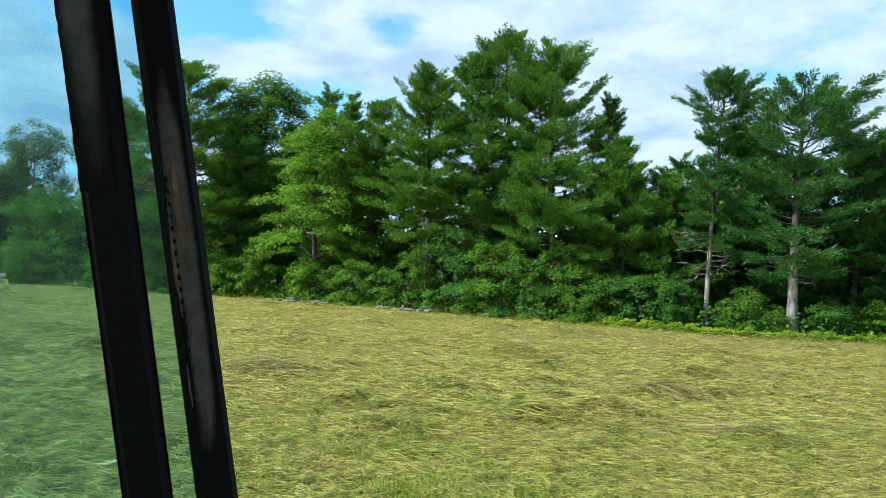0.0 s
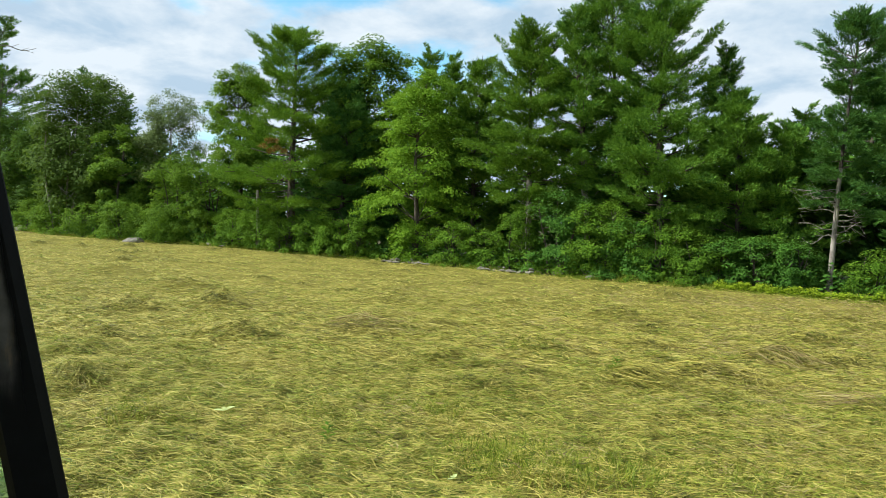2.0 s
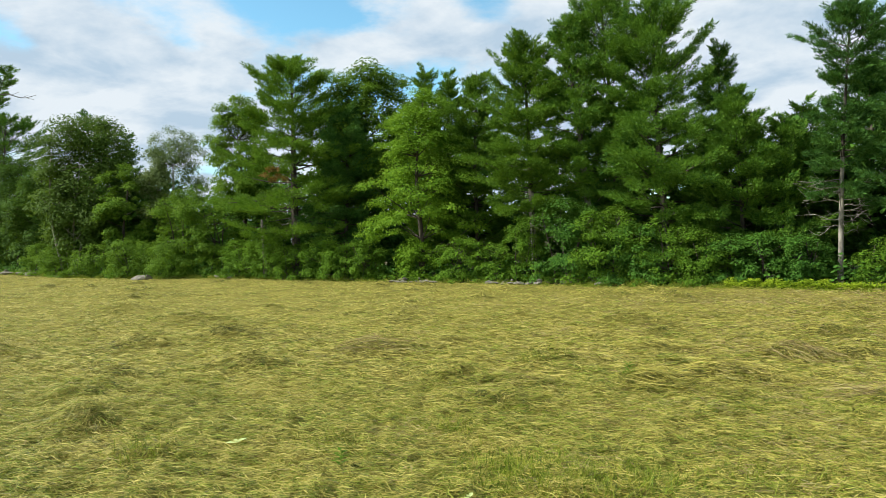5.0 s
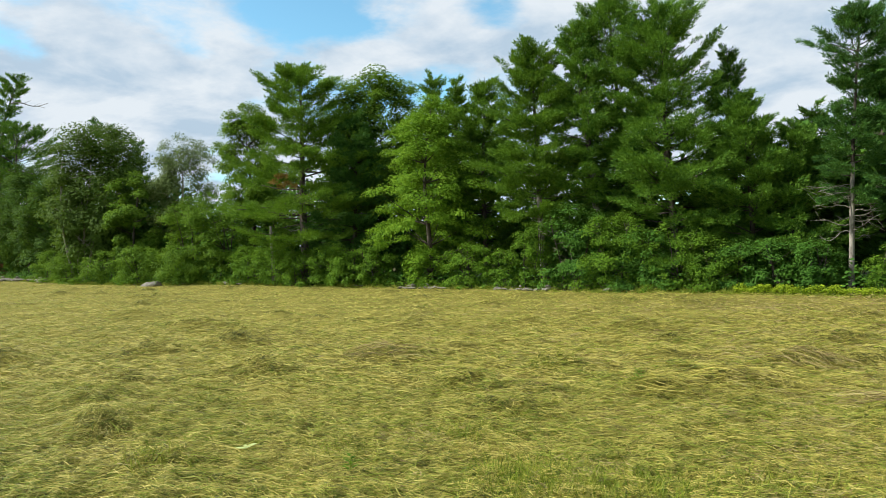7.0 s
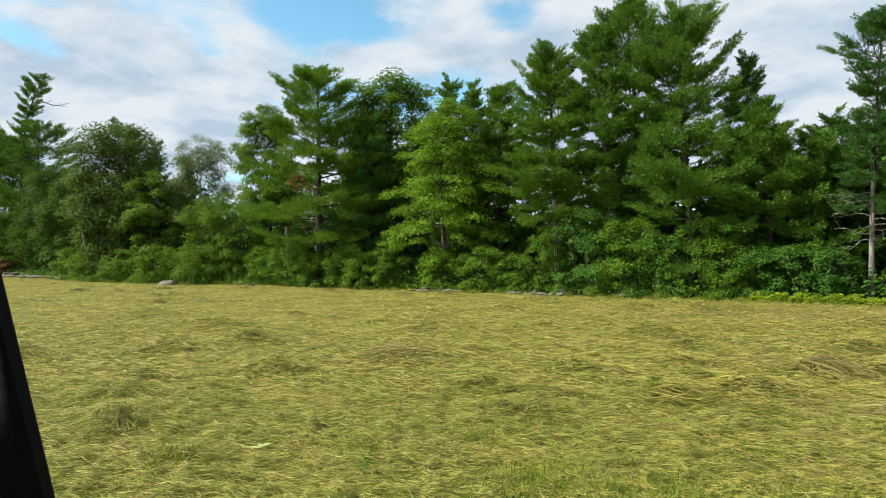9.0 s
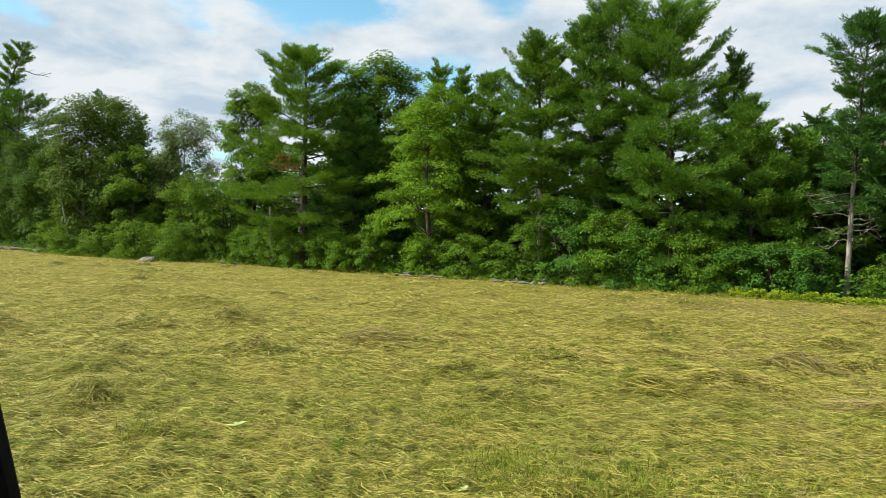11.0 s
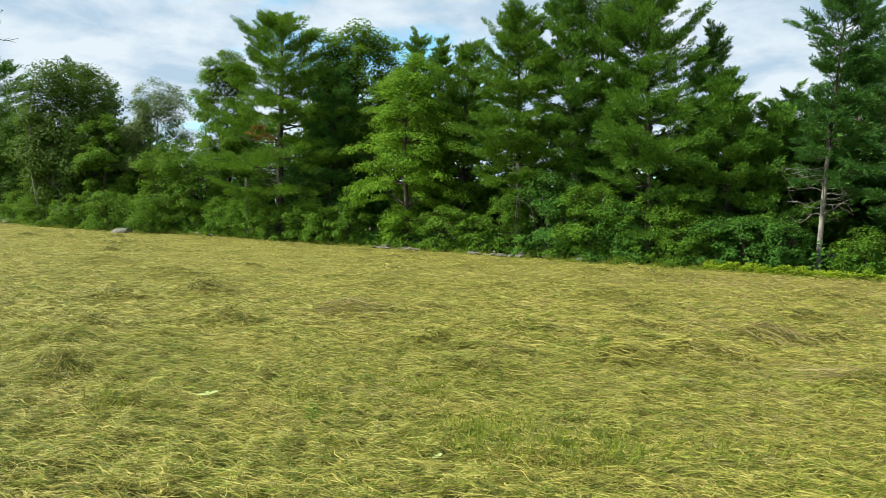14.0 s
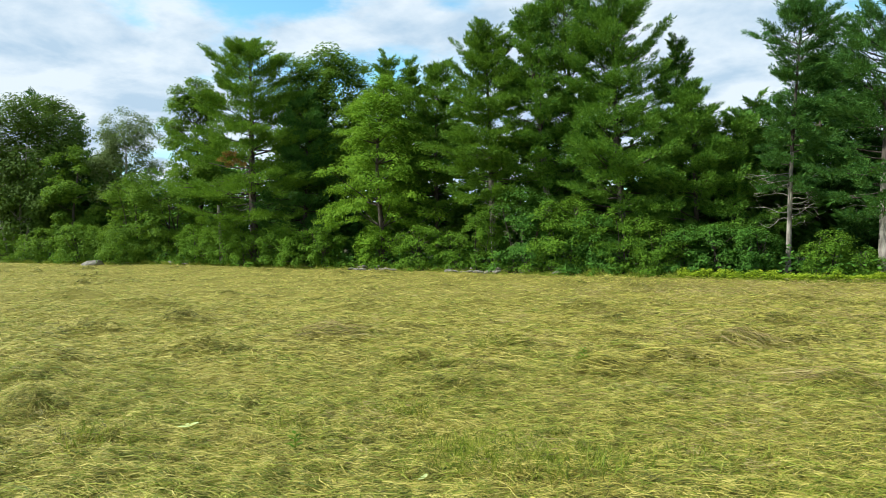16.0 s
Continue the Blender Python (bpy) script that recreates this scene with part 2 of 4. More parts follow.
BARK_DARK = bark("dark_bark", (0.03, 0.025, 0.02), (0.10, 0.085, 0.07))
HAY = straw("cut_hay", [(0.05, (0.08056, 0.07738, 0.01484)), (0.35, (0.2353, 0.2152, 0.03604)), (0.62, (0.3636, 0.3138, 0.053)), (0.93, (0.5141, 0.4452, 0.1113))], 0.95, 0.55, 0.1)
HAY_GREEN = straw("fresh_cut_grass", [(0.05, (0.05, 0.078, 0.009)), (0.35, (0.15, 0.205, 0.018)), (0.7, (0.25, 0.305, 0.03)), (0.95, (0.38, 0.41, 0.06))], 0.85)
# dark olive heap grass, darkened further to paint in the heaps' shadows
HAY_DARK = straw("dark_heap_grass", [(0.05, (0.026, 0.034, 0.0055)), (0.4, (0.08, 0.094, 0.0125)), (0.7, (0.185, 0.19, 0.026)), (0.95, (0.38, 0.345, 0.07))], 0.9, 0.55, 0.1)
HAY_BROWN = straw("dry_stalks", [(0.05, (0.108, 0.084, 0.03)), (0.5, (0.288, 0.213, 0.08)), (0.95, (0.45, 0.403, 0.17))], 0.75)
GRASS = straw("standing_grass", [(0.05, (0.0847, 0.138, 0.0106)), (0.5, (0.211, 0.289, 0.0229)), (0.95, (0.48, 0.468, 0.0704))], 0.75, 0.4, 0.3)
FIELD = ground_material("hay_stubble", [(0.45, (0.045, 0.043, 0.01)), (0.67, (0.16, 0.148, 0.028)), (0.95, (0.36, 0.31, 0.075))], 70.0, 0.03, (0.35, 1, 1))
FOREST = ground_material("forest_floor", [(0.45, (0.025, 0.022, 0.012)), (0.7, (0.06, 0.055, 0.025)), (0.92, (0.09, 0.09, 0.035))], 5.0, 0.05, (1, 1, 1))
STONE = plain("field_stone", (0.2, 0.185, 0.15), 0.95, 0.08, 4.0, 0.6, 0.03)
LEAF_PALE = plain("pale_leaf", (0.40, 0.47, 0.17), 0.6, 0.3, 20.0, 0.15)


# ---- mesh helpers ----
rng = np.random.default_rng(11)


def mesh_of(name, verts, faces, mats):
    """A mesh from arrays: verts (n, 3), faces (m, k)."""
    me = bpy.data.meshes.new(name)
    v, f = np.asarray(verts, np.float32), np.asarray(faces, np.int32)
    m, k = f.shape
    me.vertices.add(len(v))
    me.vertices.foreach_set("co", v.ravel())
    me.loops.add(m * k)
    me.loops.foreach_set("vertex_index", f.ravel())
    me.polygons.add(m)
    me.polygons.foreach_set("loop_start", np.arange(0, m * k, k, dtype=np.int32))
    me.update(calc_edges=True)
    for mat in mats:
        me.materials.append(mat)
    return me


def child(name, me, parent, label=""):
    ob = new(name, me)
    ob.parent = parent
    if label:
        tagged(ob, label)
    return ob


def part(name, bm, mat, parent, label=""):
    me = bpy.data.meshes.new(name)
    bm.to_mesh(me)
    bm.free()
    me.materials.append(mat)
    return child(name, me, parent, label)


def unit(v):
    return v / np.maximum(np.linalg.norm(v, axis=-1, keepdims=True), 1e-9)


def blades(base, way, length, width, normal=None, curl=0.0):
    """Diamond leaves: base (n,3), way (n,3) unit, one quad each."""
    n = len(base)
    if normal is None:
        normal = unit(rng.normal(size=(n, 3)))
    side = unit(np.cross(way, normal)) * np.asarray(width).reshape(-1, 1) * 0.5
    L = np.asarray(length).reshape(-1, 1)
    mid = base + way * L * 0.45
    tip = base + way * L
    tip[:, 2] -= curl * L[:, 0]
    v = np.stack([base, mid + side, tip, mid - side], 1).reshape(-1, 3)
    return v, np.arange(4 * n).reshape(n, 4)


def tube(points, radii, sides=7):
    """A tapered tube along points; returns verts and quads (its tip closes to almost nothing)."""
    p, n = np.asarray(points, float), len(points)
    d = unit(np.gradient(p, axis=0))
    ref = np.where(np.abs(d[:, 2:3]) > 0.8, np.array([[1.0, 0, 0]]), np.array([[0, 0, 1.0]]))
    a = unit(np.cross(d, ref))
    b = np.cross(d, a)
    ang = np.linspace(0, 2 * math.pi, sides, endpoint=False)
    ring = a[:, None] * np.cos(ang)[None, :, None] + b[:, None] * np.sin(ang)[None, :, None]
    v = (p[:, None] + ring * np.asarray(radii)[:, None, None]).reshape(-1, 3)
    i = np.arange(n - 1)[:, None] * sides
    j = np.arange(sides)[None, :]
    k = (j + 1) % sides
    f = np.stack([i + j, i + k, i + sides + k, i + sides + j], -1).reshape(-1, 4)
    return v, f


def join(pieces):
    vs, fs, n = [], [], 0
    for v, f in pieces:
        vs.append(v)
        fs.append(f + n)
        n += len(v)
    return np.concatenate(vs), np.concatenate(fs)


# ---- the field ----
EDGE_X = [-90, -65, -54, -44, -33, -28, -21, -15.5, -10.8, -7, -4.7, 0.2, 3, 6.7, 10.1, 12.8, 16, 19.5, 30, 60]
EDGE_Y = [88, 73, 66, 58.5, 53, 52, 49.2, 46, 43.6, 41.2, 39.8, 37.5, 35.8, 33.9, 32.2, 30.2, 29.6, 28.9, 27, 22]


def edge(x):
    """Where the mown field ends, at x."""
    return np.interp(x, EDGE_X, EDGE_Y)


# heaps of hay that stand out: x, y, radius, height
HEAPS = [(-6.45, 9.0, 0.38, 0.34), (-10.3, 16.6, 0.8, 0.30), (-8.6, 17.9, 0.7, 0.34), (0.2, 14.2, 0.7, 0.26), (-3.7, 15.5, 0.9, 0.2),
         (4.9, 14.3, 0.6, 0.28), (1.6, 11.7, 0.55, 0.2), (3.2, 12.4, 0.8, 0.22), (-0.3, 11.8, 0.7, 0.17), (-4.6, 7.9, 0.5, 0.16),
         (-13.5, 15.0, 0.9, 0.3), (-6.0, 13.5, 0.7, 0.2), (-12.0, 22.0, 1.0, 0.3), (-4.5, 21.0, 0.8, 0.2), (2.8, 20.5, 0.9, 0.25),
         (7.0, 18.0, 0.7, 0.22), (-17.0, 26.0, 1.1, 0.3), (9.5, 23.0, 0.8, 0.25), (-7.9, 11.4, 0.6, 0.18), (5.2, 10.6, 0.5, 0.2)]
hr = np.random.default_rng(5)
for _ in range(150):
    y = 9 + 40 * hr.random() ** 0.8
    x = y * (hr.random() * 1.75 - 1.05)
    if y < edge(x) - 1.5:
        HEAPS.append((x, y, 0.3 + 0.45 * hr.random(), 0.08 + 0.14 * hr.random()))


def waves(x, y, seed, size, count=10):
    """Smooth random relief from a few sine waves."""
    r = np.random.default_rng(seed)
    out = np.zeros_like(x)
    for _ in range(count):
        a = r.random() * math.pi
        k = 2 * math.pi / (size * (0.6 + 0.9 * r.random()))
        out += np.sin((x * math.cos(a) + y * math.sin(a)) * k + r.random() * 6.3)
    return out / math.sqrt(count)


def height(x, y):
    x, y = np.asarray(x, float), np.asarray(y, float)
    z = 0.03 * waves(x, y, 1, 9.0) + 0.015 * waves(x * 0.6, y, 2, 1.5) + 0.015 * waves(x * 0.6, y, 3, 0.7) + 0.011 * waves(x, y, 4, 0.35)
    for hx, hy, r, h in HEAPS:
        d2 = ((x - hx) / 1.5) ** 2 + (y - hy) ** 2
        z = z + h * np.exp(-d2 / (r * r * 0.55))
    fade = np.clip(1.2 - np.hypot(x, y) / 300, 0, 1) * np.clip((np.hypot(x, y) - 2.5) / 2.5, 0, 1)
    return z * fade


def make_ground():
    xs = np.concatenate([[-2500, -1200, -600, -300, -180], np.arange(-120, -40, 2.0), np.arange(-40, -18, 0.45), np.arange(-18, 14, 0.2),
                         np.arange(14, 32, 0.45), np.arange(32, 80, 2.0), [120, 200, 400, 900, 2500]])
    ys = np.concatenate([[-2500, -900, -300, -100, -40, -15, -6, 0], np.arange(3, 6, 0.5), np.arange(6, 20, 0.2), np.arange(20, 60, 0.4),
                         np.arange(60, 130, 2.0), [150, 220, 400, 900, 2500]])
    X, Y = np.meshgrid(xs, ys)
    v = np.stack([X, Y, height(X, Y)], -1).reshape(-1, 3)
    nx, ny = len(xs), len(ys)
    i = np.arange(ny - 1)[:, None] * nx + np.arange(nx - 1)[None, :]
    f = np.stack([i, i + 1, i + nx + 1, i + nx], -1).reshape(-1, 4)
    me = mesh_of("ground", v, f, [FIELD, FOREST])
    c = v[f].mean(1)
    wood = (c[:, 1] > edge(c[:, 0]) + 0.3).astype(np.int32)
    me.polygons.foreach_set("material_index", wood)
    me.polygons.foreach_set("use_smooth", np.ones(len(f), bool))
    tagged(new("ground", me), "freshly mown hay field running up to a wood", "field", kind="structure")


make_ground()


def stalks(x, y, length, width, lift, angle, arch, thick=0.0):
    """Lying stalks: three-point bent ribbons, 4 quads each seen from above and the side."""
    n = len(x)
    d = np.stack([np.cos(angle), np.sin(angle)], -1)
    s = np.stack([-d[:, 1], d[:, 0]], -1)
    pts = []
    bend = rng.normal(size=n) * 0.12
    for u in (-0.5, 0.0, 0.5):
        px = x + d[:, 0] * length * u + s[:, 0] * length * bend * (0.25 - u * u) * 4
        py = y + d[:, 1] * length * u + s[:, 1] * length * bend * (0.25 - u * u) * 4
        pz = height(px, py) + lift + arch * length * (0.25 - u * u) * 4 + (rng.random(n) - 0.4) * 0.02
        pts.append(np.stack([px, py, pz], -1))
    tilt = rng.uniform(-0.9, 0.9, n)
    side = np.stack([s[:, 0] * np.cos(tilt), s[:, 1] * np.cos(tilt), np.sin(tilt)], -1) * (width * 0.5)[:, None]
    v = np.stack([pts[0] - side * 0.5, pts[0] + side * 0.5, pts[1] - side, pts[1] + side, pts[2] - side * 0.25, pts[2] + side * 0.25], 1).reshape(-1, 3)
    b = np.arange(n)[:, None] * 6
    f = np.concatenate([b + np.array([[0, 1, 3, 2]]), b + np.array([[2, 3, 5, 4]])], 0)
    return v, f


def in_view(n, y0, y1, power=1.0):
    """Random spots of the field between two distances."""
    y = y0 + (y1 - y0) * rng.random(n) ** power
    x = y * rng.uniform(-0.98, 0.66, n) + rng.uniform(-0.6, 0.6, n)
    keep = y < edge(x) - 0.1
    return x[keep], y[keep]


def lie(x, y):
    """The way the mower laid the stalks at a spot."""
    return 0.03 + 0.16 * waves(x, y, 21, 2.6) + 0.34 * waves(x, y, 22, 0.5)


def hay_layer(name, n, y0, y1, length, width, mat, label, lift=0.05, power=1.0, scatter=0.35):
    x, y = in_view(n, y0, y1, power)
    m = len(x)
    L = length * rng.uniform(0.5, 1.3, m)
    W = width * rng.uniform(0.6, 1.4, m)
    v, f = stalks(x, y, L, W, lift * rng.random(m), lie(x, y) + rng.normal(size=m) * scatter, rng.uniform(0.0, 0.09, m))
    tagged(new(name, mesh_of(name, v, f, [mat])), label, "cut grass", kind="stuff")


def hay_bits(n, y0, y1, length, width, mat, label, lift, dry=False):
    """Short broken bits strewn every way, one bent quad each."""
    x, y = in_view(n, y0, y1)
    size = 0.32 + 0.016 * y0
    clump = waves(x, y, 31, size) + 0.6 * waves(x, y, 32, size * 3)
    keep = rng.random(len(x)) < 0.82 + 0.2 * clump
    if mat is HAY_GREEN:
        keep &= rng.random(len(x)) < 0.62 + 0.42 * waves(x, y, 36, 2.4)
    if dry:
        keep &= rng.random(len(x)) < np.clip(0.09 * x + 0.15 + 0.5 * waves(x, y, 35, 3.0), 0.04, 1)
    x, y, clump = x[keep], y[keep], clump[keep]
    m = len(x)
    a = lie(x, y) + rng.normal(size=m) * 0.95
    L, W = length * rng.uniform(0.35, 1.4, m), width * rng.uniform(0.5, 1.3, m)
    up = rng.normal(size=m) * 0.2
    way = unit(np.stack([np.cos(a), np.sin(a), up], -1))
    base = np.stack([x, y, height(x, y) + 0.01 + lift * rng.random(m) * np.clip(0.7 + 0.75 * clump, 0.1, 2.4)], -1) - way * (L * 0.5)[:, None]
    nrm = unit(np.stack([rng.normal(size=m) * 0.6, rng.normal(size=m) * 0.6 - 0.3, np.ones(m)], -1))
    side = unit(np.cross(way, nrm)) * (W * 0.5)[:, None]
    v = np.stack([base - side, base + side, base + way * L[:, None]], 1).reshape(-1, 3)
    f = np.arange(3 * m).reshape(m, 3)
    tagged(new("hay", mesh_of("hay", v, f, [mat])), label, "cut grass", kind="stuff")


HAY_WORDS = "straw-yellow cut hay lying loose on the field"
GREEN_WORDS = "green freshly cut grass lying among dry hay"
DRY_WORDS = "tan dry grass stalks strewn over the field"
hay_bits(18000, 3.8, 5.6, 0.15, 0.009, HAY, HAY_WORDS, 0.09)
hay_layer("hay", 22000, 3.8, 12, 0.32, 0.0062, HAY, HAY_WORDS, 0.12, 0.85, 0.65)
hay_layer("hay", 14000, 3.8, 12, 0.3, 0.007, HAY_GREEN, GREEN_WORDS, 0.11, 0.85, 0.8)
hay_bits(190000, 5.4, 12, 0.145, 0.0086, HAY, HAY_WORDS, 0.1)
hay_bits(240000, 5.4, 12, 0.13, 0.0092, HAY_GREEN, GREEN_WORDS, 0.085)
hay_bits(60000, 7, 15, 0.18, 0.0095, HAY_BROWN, DRY_WORDS, 0.12, True)
hay_layer("hay", 16000, 12, 24, 0.4, 0.0105, HAY, HAY_WORDS, 0.12, 1.0, 0.65)
hay_bits(150000, 12, 24, 0.22, 0.0145, HAY, HAY_WORDS, 0.1)
hay_bits(130000, 12, 24, 0.205, 0.0155, HAY_GREEN, GREEN_WORDS, 0.085)
hay_bits(60000, 15, 30, 0.24, 0.017, HAY_BROWN, DRY_WORDS, 0.13, True)
hay_bits(150000, 24, 75, 0.24, 0.021, HAY, HAY_WORDS, 0.08)
hay_bits(85000, 24, 75, 0.23, 0.023, HAY_GREEN, GREEN_WORDS, 0.07)


def heap_stalks(mat, share, seed):
    """Stalks piled over the heaps."""
    global rng
    rng = np.random.default_rng(seed)
    vs = []
    for hx, hy, r, h in HEAPS[:70]:
        n = int(share * r / 0.6 * (1.6 if hy < 19 and h > 0.15 else 0.4))
        a = rng.normal(size=(n, 2)) * r * 0.5
        x, y = hx + a[:, 0] * 1.4, hy + a[:, 1]
        w = 0.0035 + 0.0005 * hy
        lump = np.clip(0.5 + 0.6 * waves(x, y, 51, 0.4), 0, 2)
        vs.append(stalks(x, y, rng.uniform(0.07, 0.26, n), np.full(n, w), rng.random(n) * h * 0.5 * lump, rng.uniform(-1.6, 1.6, n), rng.uniform(-0.15, 0.2, n)))
    v, f = join(vs)
    tagged(new("hay_heaps", mesh_of("hay_heaps", v, f, [mat])), "low tousled heaps of drying hay on the field", "hay heap", kind="stuff")


heap_stalks(HAY_DARK, 360, 61)
heap_stalks(HAY, 110, 62)


def upright(x, y, h, w, mat, name, label, category, lean=0.35, kind="stuff", parent=None):
    n = len(x)
    base = np.stack([x, y, height(x, y) - 0.01], -1)
    way = unit(np.stack([rng.normal(size=n) * lean, rng.normal(size=n) * lean, np.ones(n)], -1))
    v, f = blades(base, way, h, w, unit(np.stack([rng.normal(size=n), rng.normal(size=n), 0.1 * rng.normal(size=n)], -1)), 0.1)
    me = mesh_of(name, v, f, [mat])
    if parent:
        return child(name, me, parent)
    return tagged(new(name, me), label, category, kind=kind)


def grass_patches():
    """Stubble tufts that the mower left standing."""
    xs, ys = [], []
    for cx, cy, rx, ry, n in ((0.4, 7.3, 0.9, 0.45, 2000), (-0.2, 7.9, 0.6, 0.4, 600), (-1.1, 9.3, 0.5, 0.3, 260), (1.5, 11.9, 0.18, 0.12, 120),
                              (2.4, 7.6, 0.7, 0.4, 300), (-4.7, 7.6, 0.4, 0.3, 220), (-2.6, 8.4, 0.7, 0.4, 200), (0.0, 13.9, 0.5, 0.3, 160)):
        xs.append(cx + rx * rng.normal(size=n) * 0.6)
        ys.append(cy + ry * rng.normal(size=n) * 0.6)
    x, y = np.concatenate(xs), np.concatenate(ys)
    upright(x, y, rng.uniform(0.1, 0.34, len(x)), np.full(len(x), 0.008), GRASS, "grass_tufts", "uncut green grass tufts standing in the hay", "grass", 0.45)
    x, y = in_view(26000, 5.2, 13, 0.9)
    keep = waves(x, y, 71, 1.7) + 0.5 * waves(x, y, 72, 0.5) > 0.75
    x, y = x[keep], y[keep]
    upright(x, y, rng.uniform(0.08, 0.24, len(x)), rng.uniform(0.005, 0.009, len(x)), GRASS, "grass_tufts", "short green stubble standing up through the hay", "grass", 0.6)


grass_patches()


# ---- the edge of the wood ----
def make_fringe():
    """Uneven grass along the end of the mown field: thick in places, nearly gone in others."""
    for n, x0, x1, low, high, back, words in ((34000, -82, 30, 0.1, 0.42, 0.5, "tall yellow-green grass along the stone wall"),
                                              (30000, -4, 24, 0.05, 0.2, 0.9, "short yellow-green grass at the end of the mown field")):
        x = rng.uniform(x0, x1, n)
        y = edge(x) + rng.normal(size=n) * 0.4 * back + 0.25 - 0.2 * back
        thick = 0.5 + 0.45 * waves(x, y, 43, 2.6) + 0.3 * waves(x, y, 44, 0.8)
        keep = rng.random(n) < thick
        x, y, thick = x[keep], y[keep], np.clip(thick[keep], 0.2, 1.5)
        h = rng.uniform(low, high, len(x)) * (0.45 + 0.75 * thick)
        upright(x, y, h, np.full(len(x), 0.024), GRASS, "fringe_grass", words, "grass", 0.6)


def make_undergrowth(name, x0, x1, n, high, mat, label, back=0.8, leaf=0.13, start=0.35):
    x = rng.uniform(x0, x1, n)
    y = edge(x) + start + np.abs(rng.normal(size=n)) * back
    z = height(x, y) + high * rng.random(n) ** 0.7 * (0.6 + 0.4 * np.clip(waves(x, y, 41, 1.3) ** 2, 0, 1.3))
    way = unit(np.stack([rng.normal(size=n), rng.normal(size=n) - 0.3, 0.3 * rng.normal(size=n)], -1))
    up = unit(np.stack([0.5 * rng.normal(size=n), 0.5 * rng.normal(size=n) - 0.3, np.ones(n)], -1))
    v, f = blades(np.stack([x, y, z], -1), way, rng.uniform(0.6, 1.3, n) * leaf, rng.uniform(0.5, 0.9, n) * leaf, up, 0.25)
    tagged(new(name, mesh_of(name, v, f, [mat])), label, "undergrowth", kind="stuff")


make_fringe()
make_undergrowth("undergrowth", 8.5, 26, 15000, 0.42, VINE, "bright yellow-green vines and weeds at the wood's edge", 0.4, 0.09, -0.15)
make_undergrowth("undergrowth", -84, 8, 16000, 0.6, SHRUB, "low green weeds at the wood's edge", 0.8, 0.15)
# inner brush: shade put into the colour by darker leaves
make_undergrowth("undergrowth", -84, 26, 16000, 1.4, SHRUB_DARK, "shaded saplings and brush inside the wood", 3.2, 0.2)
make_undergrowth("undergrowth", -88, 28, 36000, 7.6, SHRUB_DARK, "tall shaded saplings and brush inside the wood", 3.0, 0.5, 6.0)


# ---- trees ----
def trunk_line(H, dx, dy, wob, curve=1.0):
    u = np.linspace(0, 1, 14)
    w = np.stack([np.sin(u * 5 + wob) - math.sin(wob), np.cos(u * 4 + wob) - math.cos(wob), 0 * u], -1) * 0.012 * H
    return np.stack([dx * u ** curve, dy * u, H * u - 0.1], -1) + w * u[:, None]


def sprays(centre, out, size, count, length, lift=0.35, flat=0.42):
    """Brush-like plumes of needles, drawn out along the limb, the needles pointing outward and up."""
    which = np.repeat(np.arange(len(centre)), count)
    n = len(which)
    q = unit(rng.normal(size=(n, 3)))
    r = (rng.random(n) ** 0.4)[:, None]
    o = out[which]
    lat = unit(np.stack([-o[:, 1], o[:, 0], 0 * o[:, 0]], -1))
    S = size[which][:, None]
    up = np.array([0, 0, 1.0])
    pos = centre[which] + r * S * (o * q[:, :1] * 1.2 + lat * q[:, 1:2] * 0.95 + up * (q[:, 2:3] * flat + 0.2 * q[:, :1]))
    ball = unit(o * q[:, :1] * 0.6 + lat * q[:, 1:2] + up * q[:, 2:3] * 1.4)
    way = unit(o * 0.8 + up * lift + ball * 0.6 + rng.normal(size=(n, 3)) * 0.4)
    face = unit(ball + up * 0.5 + rng.normal(size=(n, 3)) * 0.3)
    L = (length * rng.uniform(0.65, 1.25, n))[:, None]
    side = unit(np.cross(way, face)) * L * rng.uniform(0.13, 0.22, (n, 1))
    v = np.stack([pos - side, pos + side, pos + way * L], 1).reshape(-1, 3)
    return v, np.arange(3 * n).reshape(n, 3)


CONE = ((0, 0.9), (0.15, 1), (0.5, 0.68), (0.8, 0.34), (0.95, 0.14), (1, 0.05))


